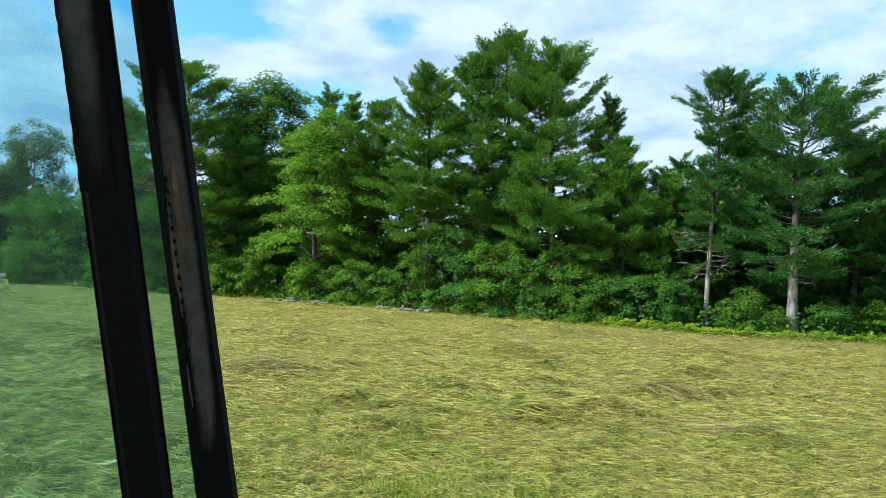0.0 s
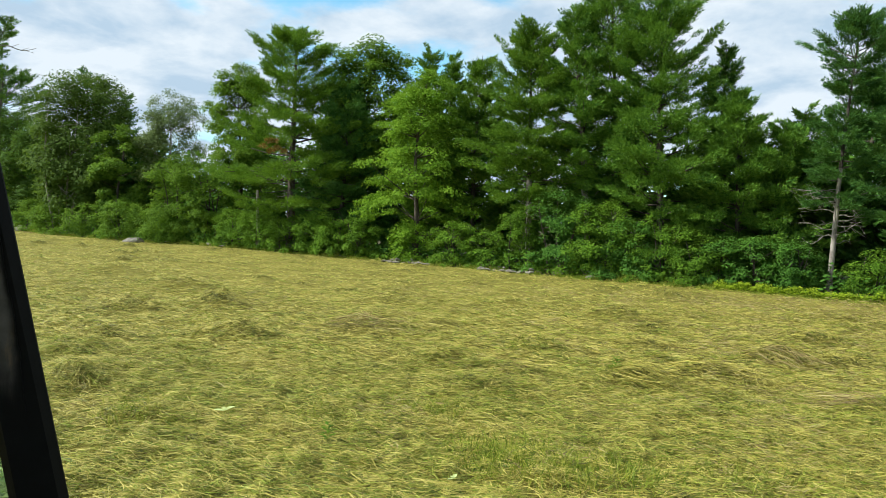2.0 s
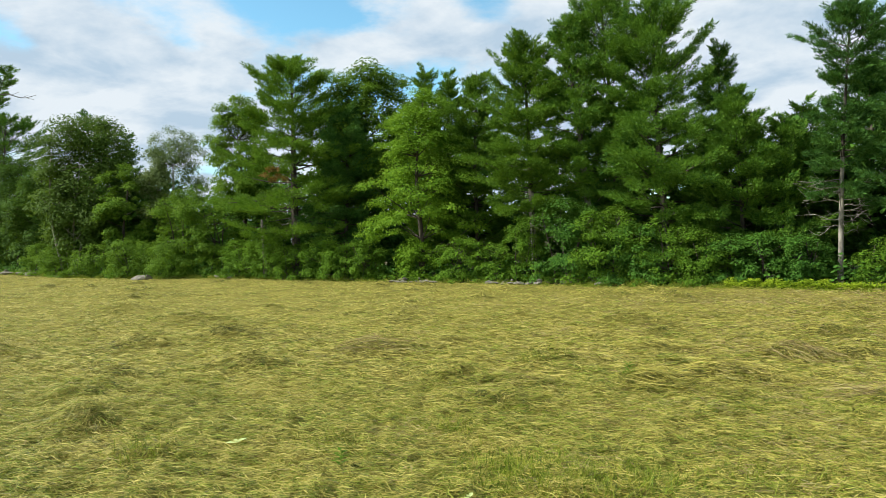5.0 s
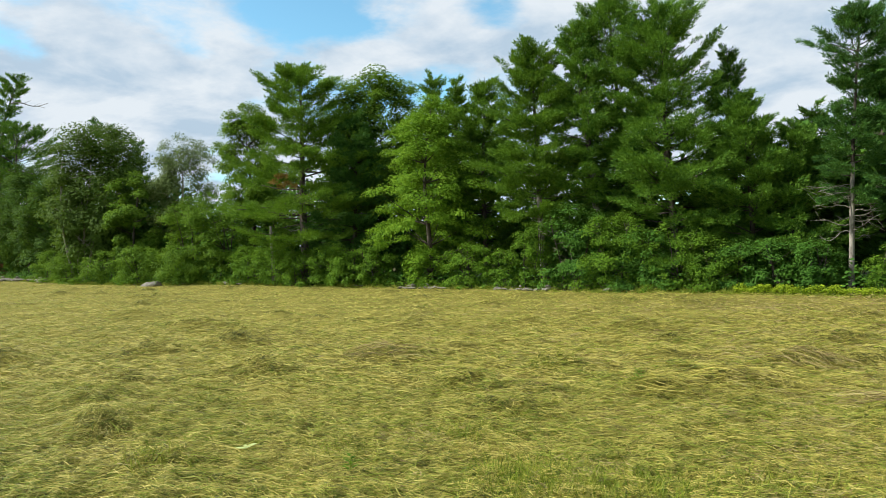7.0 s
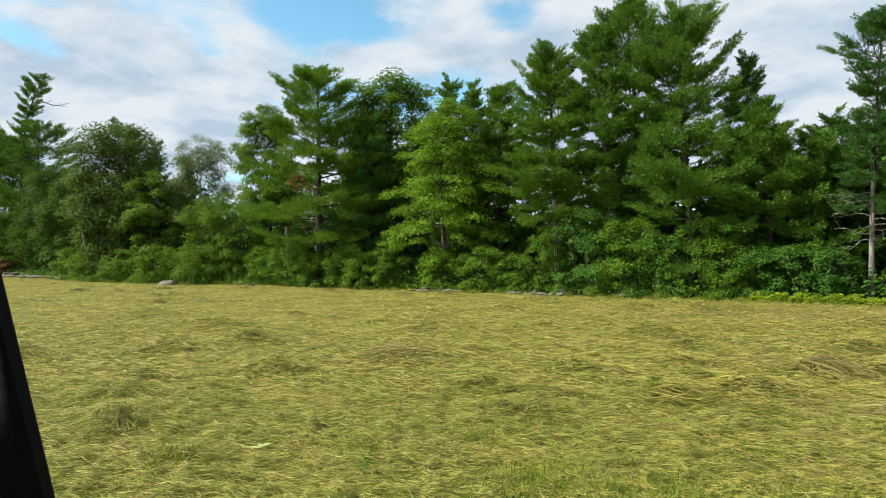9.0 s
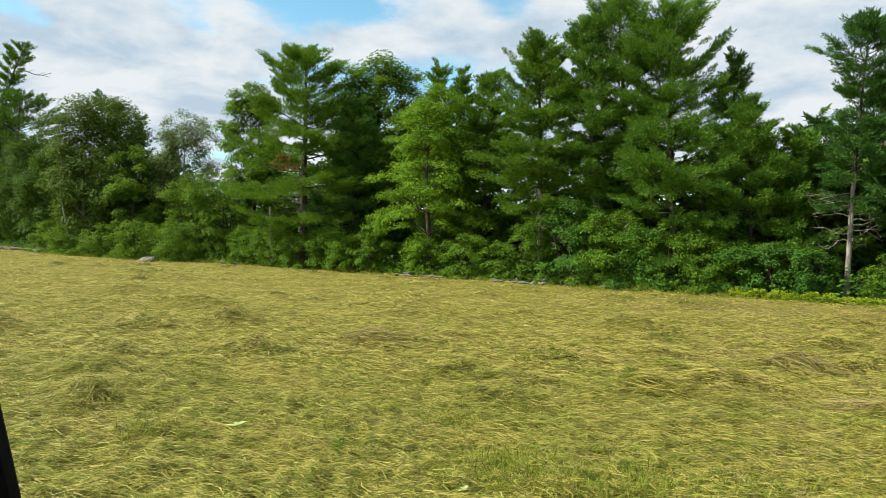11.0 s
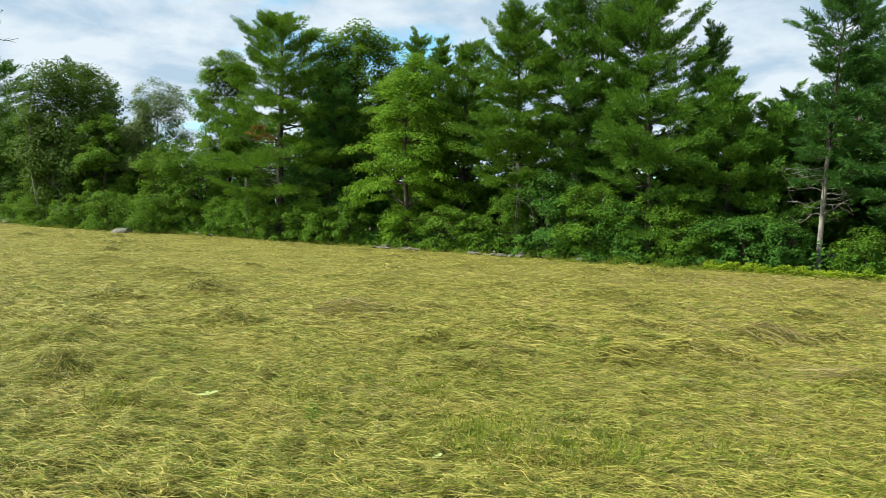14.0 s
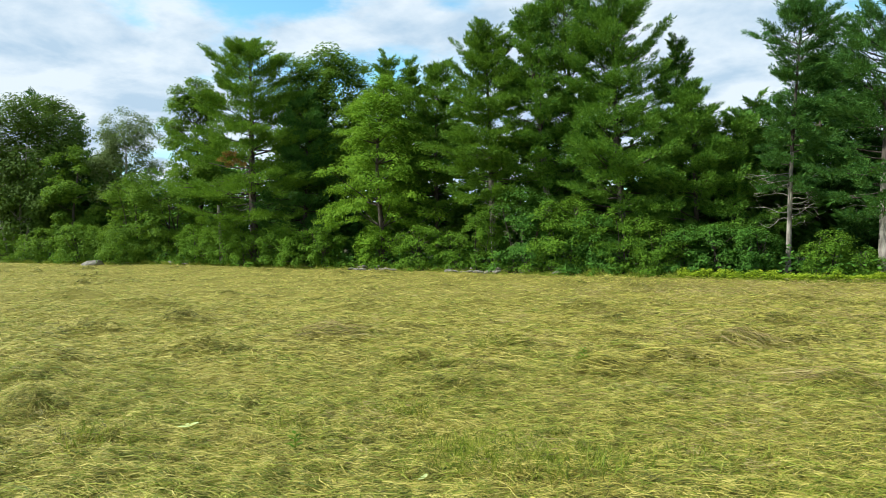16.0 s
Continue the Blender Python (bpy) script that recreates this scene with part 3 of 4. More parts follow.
def pine(x, y, H, R, base=0.25, dx=0.0, r0=None, mat=None, seed=0, shape=CONE, boughs=1.0, dead=0, barkmat=None, label="", fill=0.9, needle=0.2,
         rust=False, curve=1.0, spar=None, gap=1.0, bough=0.46, low=-4.0, inner=0.3):
    """A white pine: straight trunk, tiers of limbs that carry brush-like boughs of needles with dark gaps between.
    shape: reach of the limbs along the crown, from its foot (0) to its tip (1), in shares of R."""
    global rng
    rng = np.random.default_rng(1000 + seed)
    tree = new("pine_tree")
    tree.location = (x, y, float(height(x, y)))
    r0 = r0 or H * 0.014
    line = trunk_line(H, dx, 0, seed * 1.7, curve)
    u = np.linspace(0, 1, 14)
    wood = [tube(line, r0 * (1 - u) ** 0.8 * 1.0 + 0.015 + 0.35 * r0 * np.exp(-u * 45), 9)]
    at = lambda h: np.array([np.interp(h / H, u, line[:, i]) for i in range(3)])
    cs, os, ss = [], [], []
    z = base * H
    a0 = rng.random() * 6.3
    while z < H * 0.975:
        c = max(0.0, (z / H - base) / (1 - base))
        reach = R * float(np.interp(c, [p[0] for p in shape], [p[1] for p in shape]))
        count = rng.integers(4, 7)
        a0 += 0.9
        for k in range(count):
            if rng.random() > fill:
                continue
            az = a0 + k * 2 * math.pi / count + rng.normal() * 0.25
            L = max(0.3, reach * rng.uniform(0.6, 1.2))
            rise = math.tan(radians(low + 50 * c ** 1.4 + rng.normal() * 7))
            sag = rng.uniform(0.08, 0.26)
            L = max(0.25, min(L, (0.7 * (H - z) + 0.1) / max(0.2, rise + sag)))
            p0 = at(z + rng.normal() * 0.2)
            out = np.array([math.cos(az), math.sin(az), 0])
            lat = np.array([-out[1], out[0], 0])
            s = np.linspace(0, 1, 6)
            limb = p0 + out * (s * L)[:, None] + np.array([0, 0, 1.0]) * (L * (rise * s + sag * s * s))[:, None] + lat * (rng.normal() * 0.08 * L * s * s)[:, None]
            wood.append(tube(limb[:5], 0.008 + (0.009 * L + 0.006) * (1 - s[:5]), 4))
            far = 0.6 if out[1] > 0.3 else 1.0
            n = max(1, int((1.4 + 1.9 * L) * far * boughs * (1 + 0.3 * c) + rng.random()))
            q = np.concatenate([[0.96], inner + (0.92 - inner) * rng.random(n - 1) ** 0.7])
            off = np.concatenate([[0.0], rng.uniform(-1, 1, n - 1)])
            spread = 0.34 * L * np.sin(np.clip(q, 0.1, 0.95) * math.pi) ** 0.6
            pos = np.stack([np.interp(q, s, limb[:, i]) for i in range(3)], -1) + lat * (off * spread)[:, None]
            pos[:, 2] += rng.normal(size=n) * 0.06 - 0.1 * np.abs(off) * spread
            cs.append(pos)
            os.append(unit(out + lat * off[:, None] * 0.8 + np.array([0, 0, 1.0]) * (0.45 * max(0.0, rise) + 0.8 * sag * q)[:, None]))
            ss.append(np.minimum(bough * rng.uniform(0.5, 1.12, n), 0.17 + 0.22 * L))
        z += H * rng.uniform(0.038, 0.064) * gap * (1.0 - 0.3 * c)
    for k in range(5):
        a = rng.random() * 6.3
        cs.append(at(H * (0.88 + 0.02 * k))[None] + np.array([[math.cos(a), math.sin(a), 0]]) * 0.12)
        os.append(np.array([[math.cos(a) * 0.35, math.sin(a) * 0.35, 1.0]]))
        ss.append(np.array([0.17]))
    C, O, S = np.concatenate(cs), np.concatenate(os), np.concatenate(ss)
    per = np.maximum(16, (170 * (S / 0.46) ** 1.7 * (0.16 / needle) ** 1.7)).astype(int)
    v, f = sprays(C, O, S, per, needle * 0.95)
    v2, f2 = join(wood)
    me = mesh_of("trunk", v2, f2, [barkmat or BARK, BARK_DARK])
    # limbs and trunk within the crown: darker bark stands for the crown's shade
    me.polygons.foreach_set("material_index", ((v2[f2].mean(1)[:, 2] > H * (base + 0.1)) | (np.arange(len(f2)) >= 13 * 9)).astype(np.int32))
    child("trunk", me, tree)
    child("crown", mesh_of("crown", v, f, [mat or PINE]), tree)
    if rust:
        b = at(H * 0.44) + rng.normal(size=(7, 3)) * np.array([0.45, 0.2, 0.25]) + np.array([0.3, -R * 0.8, 0])
        v, f = sprays(b, np.tile([[0.3, -0.9, 0]], (7, 1)), np.full(7, 0.3), np.full(7, 90), 0.2)
        tagged(child("dead_spray", mesh_of("dead_spray", v, f, [RUST]), tree, "rust-brown dead needles"), kind="stuff")
    if spar:
        s = np.linspace(0, 1, 9)
        limb = at(spar[0]) + np.stack([spar[1] * s, -0.4 * s, 0.25 * np.sin(s * 7) - 0.5 * s], -1)
        dw = [tube(limb, 0.03 + 0.06 * (1 - s), 5)]
        for q in (3, 5, 6):
            dw.append(tube(np.linspace(limb[q], limb[q] + np.array([1.1, 0, 0.35 if q % 2 else -0.3]), 4), np.linspace(0.035, 0.015, 4), 4))
        v3, f3 = join(dw)
        child("dead_branch", mesh_of("dead_branch", v3, f3, [BARK_PALE]), tree, "bare grey dead branch")
    for k in range(dead):
        zz = H * (0.2 + (base + 0.06 - 0.2) * (k + rng.random()) / dead)
        az = rng.uniform(2.6, 6.8)
        L = rng.uniform(0.8, 2.3) * (0.6 + 0.5 * k / dead)
        out = np.array([math.cos(az), math.sin(az) * 0.6, 0])
        s = np.linspace(0, 1, 7)
        bend = rng.normal(size=2) * 0.05
        limb = at(zz) + out * (s * L)[:, None] + np.array([0, 0, 1.0]) * (L * ((rng.normal() * 0.15 - 0.02) * s + rng.uniform(-0.15, 0.45) * s * s + bend[0] * np.sin(s * 7)))[:, None]
        dw = [tube(limb, 0.007 + 0.02 * (1 - s), 4)]
        for _ in range(5):
            b = limb[rng.integers(2, 6)]
            e = b + (out + rng.normal(size=3) * 0.7) * L * 0.28
            dw.append(tube(np.linspace(b, e, 4), np.linspace(0.009, 0.004, 4), 3))
        v3, f3 = join(dw)
        child("dead_branch", mesh_of("dead_branch", v3, f3, [BARK_PALE]), tree, "bare grey dead branch")
    tagged(tree, label or "tall white pine with tiers of dark green needles", "pine tree", "pines of the wood")
    return tree


def leafy(x, y, H, R, base, mat, seed, leaves=9000, leaf=0.17, clumps=46, flat=0.5, dx=0.0, barkmat=None, stems=1, name="tree", label="", category="tree",
          group="", shape="oval", droop=0.25, depth=0.85, tight=1.0, front=0.0):
    """A broadleaf tree or shrub: stems and limbs that reach clumps of many single leaves, in layered sprays."""
    global rng
    rng = np.random.default_rng(3000 + seed)
    tree = new(name)
    tree.location = (x, y, float(height(x, y)))
    wood, axis = [], []
    for s in range(stems):
        foot = np.array([0, 0, 0]) if stems == 1 else np.array([rng.normal() * 0.2 * R, rng.normal() * 0.12 * R, 0])
        foot = foot - np.array([0, front * R, 0])
        top = np.array([dx + (0 if stems == 1 else rng.normal() * 0.35 * R), 0 if stems == 1 else rng.normal() * 0.3 * R, H * 0.86])
        u = np.linspace(0, 1, 9)
        line = foot + (top - foot) * u[:, None] + np.stack([np.sin(u * 6 + seed + s), np.cos(u * 5 + seed), 0 * u], -1) * 0.015 * H
        line[:, 2] -= 0.08 * (1 - u)
        r0 = H * 0.016 / math.sqrt(stems)
        wood.append(tube(line, r0 * (1 - u) ** 0.8 + 0.012 + 0.3 * r0 * np.exp(-u * 30), 7))
        axis.append(line)
    lo, hi = base * H, H
    cz, rz = (lo + hi) / 2, (hi - lo) / 2
    clumps = int(clumps * 2.3)
    C = []
    while len(C) < clumps:
        p = rng.uniform(-1, 1, 3)
        d = np.linalg.norm(p)
        if (p[0] ** 2 + p[1] ** 2) ** 1.3 + abs(p[2]) ** 2.8 > 1 or d < 0.45 or (p[1] > 0.5 and rng.random() < 0.5):
            continue
        if shape == "taper":
            w = float(np.interp(p[2], (-1, -0.7, -0.25, 0.3, 0.75, 1), (0.55, 0.95, 1.0, 0.78, 0.5, 0.25))) * rng.uniform(0.72, 1.25) / max(0.45, math.sqrt(max(0.0, 1 - p[2] ** 2)))
        elif shape == "dome":
            w = min(1.0, 1.08 * math.sqrt(max(0.02, 1 - max(p[2], -0.2) ** 2))) / max(0.3, math.sqrt(1 - p[2] ** 2))
        else:
            w = 1.0
        w *= rng.uniform(0.76, 1.14)
        C.append((p[0] * R * w + dx * (0.5 + 0.5 * p[2]), p[1] * R * w * depth, cz + p[2] * rz, d))
    C = np.array(C)
    size = rng.uniform(0.6, 1.45, clumps) * max(0.24, 0.2 * min(R, rz * 1.2)) * tight
    for c in C[::4]:
        line = axis[rng.integers(len(axis))]
        start = line[np.argmin(np.abs(line[:, 2] - max(0.15 * H, c[2] - 0.5 * math.hypot(c[0], c[1]) - 0.2)))]
        s = np.linspace(0, 1, 5)[:, None]
        limb = start + (c[:3] - start) * s + np.array([0, 0, -0.12]) * np.linalg.norm(c[:3] - start) * s * (1 - s)
        wood.append(tube(limb, np.linspace(0.012 + 0.003 * H, 0.008, 5), 4))
    leaves = int(leaves * 1.6)
    w = size ** 2
    which = rng.choice(clumps, leaves, p=w / w.sum())
    # each clump is a flat spray that tips down away from the trunk
    q = unit(rng.normal(size=(leaves, 3))) * rng.random(leaves)[:, None] ** 0.42
    hub = C[which, :3] - np.array([0, 0, cz])
    outward = unit(hub * np.array([1, 1, 0]))
    q[:, 2] = q[:, 2] * flat * 0.8 - 0.3 * (q[:, :2] * outward[:, :2]).sum(1) - 0.12 * (q[:, 0] ** 2 + q[:, 1] ** 2)
    P = C[which, :3] + q * size[which][:, None] * np.array([1.3, 1.3, 1.0])
    away = unit(P - np.array([0, 0, cz - 0.3 * rz]))
    up = unit(np.array([0, 0, 0.8]) + 0.5 * away + 0.5 * unit(q) + rng.normal(size=P.shape) * 0.38)
    way = unit(np.cross(up, rng.normal(size=P.shape)))
    way = unit(way + away * 0.4)
    keep = P[:, 2] > 0.03
    P, up, way = P[keep], up[keep], way[keep]
    n = len(P)
    v, f = blades(P, way, leaf * rng.uniform(0.65, 1.25, n), leaf * rng.uniform(0.5, 0.75, n), up, droop)
    v2, f2 = join(wood)
    child("trunk", mesh_of("trunk", v2, f2, [barkmat or BARK_DARK]), tree)
    child("crown", mesh_of("crown", v, f, [mat]), tree)
    tagged(tree, label, category, group)
    return tree


FULL = ((0, 0.75), (0.12, 1), (0.35, 0.78), (0.6, 0.56), (0.8, 0.44), (0.93, 0.24), (1, 0.06))
SHAFT = ((0, 0.8), (0.3, 1), (0.6, 0.82), (0.85, 0.6), (0.94, 0.4), (1, 0.12))
ROUND = ((0, 0.95), (0.25, 1), (0.5, 0.68), (0.7, 0.58), (0.86, 0.54), (0.95, 0.32), (1, 0.12))
BROAD = ((0, 0.75), (0.2, 1), (0.5, 0.86), (0.72, 0.95), (0.85, 0.7), (0.95, 0.34), (1, 0.1))
COLUMN = ((0, 1), (0.3, 0.8), (0.6, 0.54), (0.85, 0.42), (0.95, 0.25), (1, 0.08))
TUFTED = ((0, 0.72), (0.3, 1), (0.55, 0.72), (0.72, 0.4), (0.9, 0.38), (1, 0.12))
SPARSE = ((0, 0.7), (0.2, 0.85), (0.42, 0.7), (0.56, 0.45), (0.68, 0.5), (0.75, 1.2), (0.82, 0.6), (0.93, 0.55), (1, 0.15))
PINES = [
    # x, y, height, radius, crown base, lean, needles, shape, boughs, needle, settings of its own
    (-73.6, 83.1, 28.3, 2.3, 0.5, 4.9, PINE, ((0, 0.8), (0.5, 0.6), (0.85, 0.75), (1, 0.4)), 1.0, 0.3, dict(fill=0.9, gap=0.7, curve=4.0, spar=(23.6, 6.0), bough=0.62)),
    (-68.6, 80.5, 21.4, 6.2, 0.08, 0.3, PINE, BROAD, 0.55, 0.38, dict(bough=0.85)),
    (-76.5, 84.5, 20.0, 4.8, 0.08, 0.0, PINE, BROAD, 0.5, 0.38, dict(bough=0.85)),
    (-52.0, 73.5, 19.3, 3.0, 0.2, 0.3, PINE_BLUE, COLUMN, 0.7, 0.28, dict(bough=0.7)),
    (-46.8, 69.6, 17.8, 2.3, 0.2, 0.1, PINE_BLUE, CONE, 0.7, 0.28, dict(bough=0.6)),
    (-43.5, 67.3, 15.4, 2.8, 0.1, 0.4, PINE_BLUE, CONE, 0.7, 0.28, dict(bough=0.6)),
    (-18.2, 50.1, 17.4, 6.4, 0.24, -0.5, PINE_BRIGHT, FULL, 0.9, 0.2, dict(gap=0.72, fill=0.9, dead=5, rust=True, bough=0.62, r0=0.34, low=-9)),
    (-14.7, 50.6, 13.1, 3.6, 0.22, 0.6, PINE_BLUE, COLUMN, 1.0, 0.2, dict(bough=0.55, gap=0.8)),
    (-7.6, 48.6, 15.4, 2.8, 0.15, 0.1, PINE_BRIGHT, CONE, 1.1, 0.2, dict(gap=0.75)),
    (-4.0, 45.6, 14.4, 3.3, 0.15, 0.1, PINE_BRIGHT, CONE, 1.2, 0.18, dict(gap=0.72)),
    (-0.1, 40.6, 14.8, 3.8, 0.3, -0.8, PINE_BRIGHT, TUFTED, 1.3, 0.165, dict(dead=9, barkmat=BARK_PALE, bough=0.5, gap=0.7, inner=0.1)),
    (3.2, 39.6, 15.1, 2.8, 0.36, -1.3, PINE, TUFTED, 1.15, 0.165, dict(dead=8, barkmat=BARK_PALE, r0=0.24, gap=0.76)),
    (5.5, 40.5, 17.1, 3.4, 0.2, -1.4, PINE, SHAFT, 1.15, 0.165, dict(gap=0.8, fill=0.94, bough=0.5)),
    (7.0, 37.8, 15.8, 4.2, 0.16, -0.9, PINE, ROUND, 1.25, 0.165, dict(gap=0.74, fill=0.96, bough=0.5, inner=0.1)),
    (9.4, 39.1, 13.2, 2.4, 0.1, 0.5, PINE, CONE, 1.15, 0.165, dict(gap=0.82)),
    (10.4, 36.5, 10.1, 3.2, 0.06, -0.3, PINE, CONE, 1.2, 0.16, dict(gap=0.9)),
    (12.0, 36.2, 8.5, 2.9, 0.05, 0.4, PINE, CONE, 1.2, 0.16, dict(gap=0.95)),
    (17.0, 31.6, 12.7, 3.2, 0.25, 0.2, PINE_BLUE, BROAD, 1.25, 0.15, dict(dead=9, barkmat=BARK_PALE, gap=0.85, bough=0.44, r0=0.24)),
    (21.1, 33.6, 10.3, 2.9, 0.15, 0.4, PINE_BLUE, BROAD, 0.9, 0.2, {}),
    (22.9, 30.6, 10.8, 2.6, 0.2, -0.2, PINE_BLUE, BROAD, 0.9, 0.2, {}),
    (-5.9, 47.6, 14.9, 2.6, 0.15, -0.1, PINE_BRIGHT, CONE, 1.1, 0.2, dict(gap=0.75)),
    (16.7, 37.2, 11.7, 2.6, 0.06, 0.0, PINE_BLUE, COLUMN, 0.9, 0.27, dict(bough=0.6)),
    (13.9, 38.2, 9.5, 2.7, 0.05, 0.0, PINE, CONE, 0.9, 0.27, dict(bough=0.6)),
    (19.6, 36.0, 9.4, 2.8, 0.05, 0.0, PINE_BLUE, COLUMN, 0.9, 0.27, dict(bough=0.6)),
    (23.6, 36.0, 10.8, 2.8, 0.05, 0.0, PINE_BLUE, COLUMN, 0.9, 0.27, dict(bough=0.6)),
]
for i, (x, y, H, R, b, dx, mat, shape, bo, nl, own) in enumerate(PINES):
    pine(x, y, H * 0.97, R, b, dx, mat=mat, seed=i, shape=shape, boughs=bo, needle=nl, **own)
pine(13.5, 33.1, 12.9, 1.9, 0.33, 0.6, 0.115, PINE_BLUE, 50, SPARSE, 1.8, 18, BARK_PALE, "sparse white pine with a bare pale trunk and dead lower branches", 0.84, 0.14, bough=0.33, gap=0.8)

# darker ranks further in: the wood's shade is put into the leaf colour
back = np.random.default_rng(77)
for i in range(24):
    x = -84 + i * 4.9 + back.uniform(-1.2, 1.2)
    y = float(edge(x)) + 10 + back.uniform(-2, 3.5)
    if i % 3:
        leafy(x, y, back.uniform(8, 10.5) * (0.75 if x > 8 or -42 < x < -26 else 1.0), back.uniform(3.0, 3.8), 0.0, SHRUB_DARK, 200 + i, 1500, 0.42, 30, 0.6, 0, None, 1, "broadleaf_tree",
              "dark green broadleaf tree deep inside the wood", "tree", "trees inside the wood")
    else:
        pine(x, y, back.uniform(9, 12), back.uniform(2.6, 3.4), 0.06, 0, None, PINE_BLUE, 100 + i, CONE, 0.5, 0, BARK_DARK, "dark pine deep inside the wood", 0.95, 0.4, bough=0.8)

for i in range(13):
    x = -92 + i * 9.8 + back.uniform(-1.5, 1.5)
    y = float(edge(x)) + 17 + back.uniform(-2, 2)
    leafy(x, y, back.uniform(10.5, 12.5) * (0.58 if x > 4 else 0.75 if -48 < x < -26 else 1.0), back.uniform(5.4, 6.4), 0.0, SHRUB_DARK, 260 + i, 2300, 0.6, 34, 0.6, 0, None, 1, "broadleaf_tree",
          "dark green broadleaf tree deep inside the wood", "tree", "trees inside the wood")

TREES = [
    # x, y, height, radius, base, leaves, seed, count, leaf, clumps, lean, shape, label
    (-45.3, 63.3, 16.1, 4.9, 0.1, BIRCH, 1, 27000, 0.28, 90, 0.6, "oval", "olive-green birch with pale stems at the wood's edge"),
    (-38.9, 60.0, 10.8, 2.4, 0.05, OAK, 2, 9000, 0.24, 36, 0.3, "oval", "dark green broadleaf tree at the wood's edge"),
    (-35.5, 62.4, 14.0, 3.3, 0.3, PALE, 3, 15000, 0.2, 40, 0.2, "oval", "pale feathery tree behind the wood's edge"),
    (-29.7, 53.6, 7.3, 2.7, 0.08, OAK, 4, 9500, 0.17, 44, 0.4, "dome", "light green many-stemmed young tree at the field's edge"),
    (-24.9, 55.1, 15.2, 2.6, 0.42, OAK, 5, 13000, 0.22, 60, 0.2, "oval", "green oak beside a tall pine"),
    (-13.2, 53.0, 16.6, 3.7, 0.3, OAK, 6, 25000, 0.25, 90, 0.2, "oval", "dark green oak behind the pines"),
    (-7.7, 43.9, 12.5, 3.5, 0.17, MAPLE, 7, 16000, 0.17, 70, 0.3, "taper", "light green maple in full leaf"),
    (-62.7, 75.0, 15.0, 4.4, 0.02, FAR_DARK, 8, 14000, 0.24, 50, 0.6, "oval", "green broadleaf tree over the stone wall"),
    (-73.4, 81.1, 11.3, 4.2, 0.02, FAR_DARK, 9, 13000, 0.25, 46, 0.2, "oval", "dark green broadleaf tree over the stone wall"),
    (-56.0, 71.0, 12.0, 4.0, 0.02, FAR_DARK, 10, 13000, 0.25, 46, 0.2, "oval", "dark green broadleaf tree over the stone wall"),
    (-26.2, 53.3, 6.7, 2.4, 0.02, OAK, 11, 6000, 0.19, 38, 0.1, "oval", "green young broadleaf tree at the field's edge"),
    (-22.5, 54.5, 7.6, 2.4, 0.05, OAK, 12, 5000, 0.2, 34, 0.1, "oval", "green young broadleaf tree under the pines"),
]
for x, y, H, R, b, mat, sd, n, lf, cl, dx, shp, lab in TREES:
    leafy(x, y, H, R, b, mat, sd, n, lf, cl, 0.5 if shp == "taper" else 1.3 if mat is PALE else 0.9, dx, BARK_PALE if sd in (1, 3) else None, 4 if sd in (1, 4, 11) else 1, "broadleaf_tree", lab, "tree", "", shp, front=0.42 if sd == 1 else 0.0, tight=0.95 if shp == "taper" else 1.0)

SHRUBS = [
    # x, y, height, radius, leaves, leaf
    (-46.3, 60.9, 3.0, 1.9, OAK, 0.19), (-34.9, 54.7, 3.2, 2.0, OAK, 0.19), (-41.0, 58.5, 3.0, 2.2, OAK, 0.19), (-20.2, 49.5, 3.1, 1.9, SHRUB, 0.17),
    (-23.0, 51.0, 3.0, 1.7, SHRUB, 0.17), (-17.6, 48.0, 2.6, 1.7, SHRUB, 0.17), (-15.4, 46.9, 2.8, 1.6, SHRUB, 0.17), (-13.2, 45.8, 3.0, 1.6, SHRUB, 0.16),
    (-11.4, 44.9, 2.9, 1.3, SHRUB, 0.16), (-7.3, 42.5, 2.4, 1.4, MAPLE, 0.16), (-4.6, 40.7, 2.6, 1.5, SHRUB, 0.15), (-2.6, 40.2, 2.4, 1.2, SHRUB, 0.15),
    (-0.9, 39.3, 3.7, 1.4, SHRUB, 0.15), (1.6, 38.3, 4.7, 1.9, SHRUB_DARK, 0.16), (3.9, 36.9, 4.1, 1.9, SHRUB, 0.15), (5.2, 36.2, 3.2, 1.6, SHRUB_DARK, 0.15),
    (6.4, 35.5, 3.5, 1.6, SHRUB, 0.15), (8.0, 34.5, 2.7, 1.4, SHRUB, 0.14), (9.1, 34.3, 2.6, 1.3, SHRUB_DARK, 0.14), (10.3, 33.5, 2.6, 1.3, SHRUB_DARK, 0.14),
    (11.8, 32.6, 2.4, 1.2, SHRUB_DARK, 0.13), (14.6, 31.5, 2.1, 1.0, SHRUB, 0.12), (15.7, 31.0, 1.4, 0.8, SHRUB, 0.12), (18.6, 30.4, 1.7, 1.2, SHRUB_DARK, 0.13),
    (20.5, 29.9, 1.8, 1.2, SHRUB, 0.13), (-52.0, 65.5, 3.2, 2.2, OAK, 0.2), (-29.5, 53.2, 2.0, 1.5, SHRUB, 0.17),
]
for i, (x, y, H, R, mat, lf) in enumerate(SHRUBS):
    leafy(x, y, H, R, 0.0, mat, 60 + i, int(3100 * (R * H / 4.0) ** 0.6 * (0.16 / lf)), lf * 0.88, 30, 0.9, 0, None, 4, "shrub",
          "bright green leafy shrub at the field's edge" if mat is MAPLE else "green leafy shrub at the field's edge", "shrub", "shrubs along the field's edge", "dome")


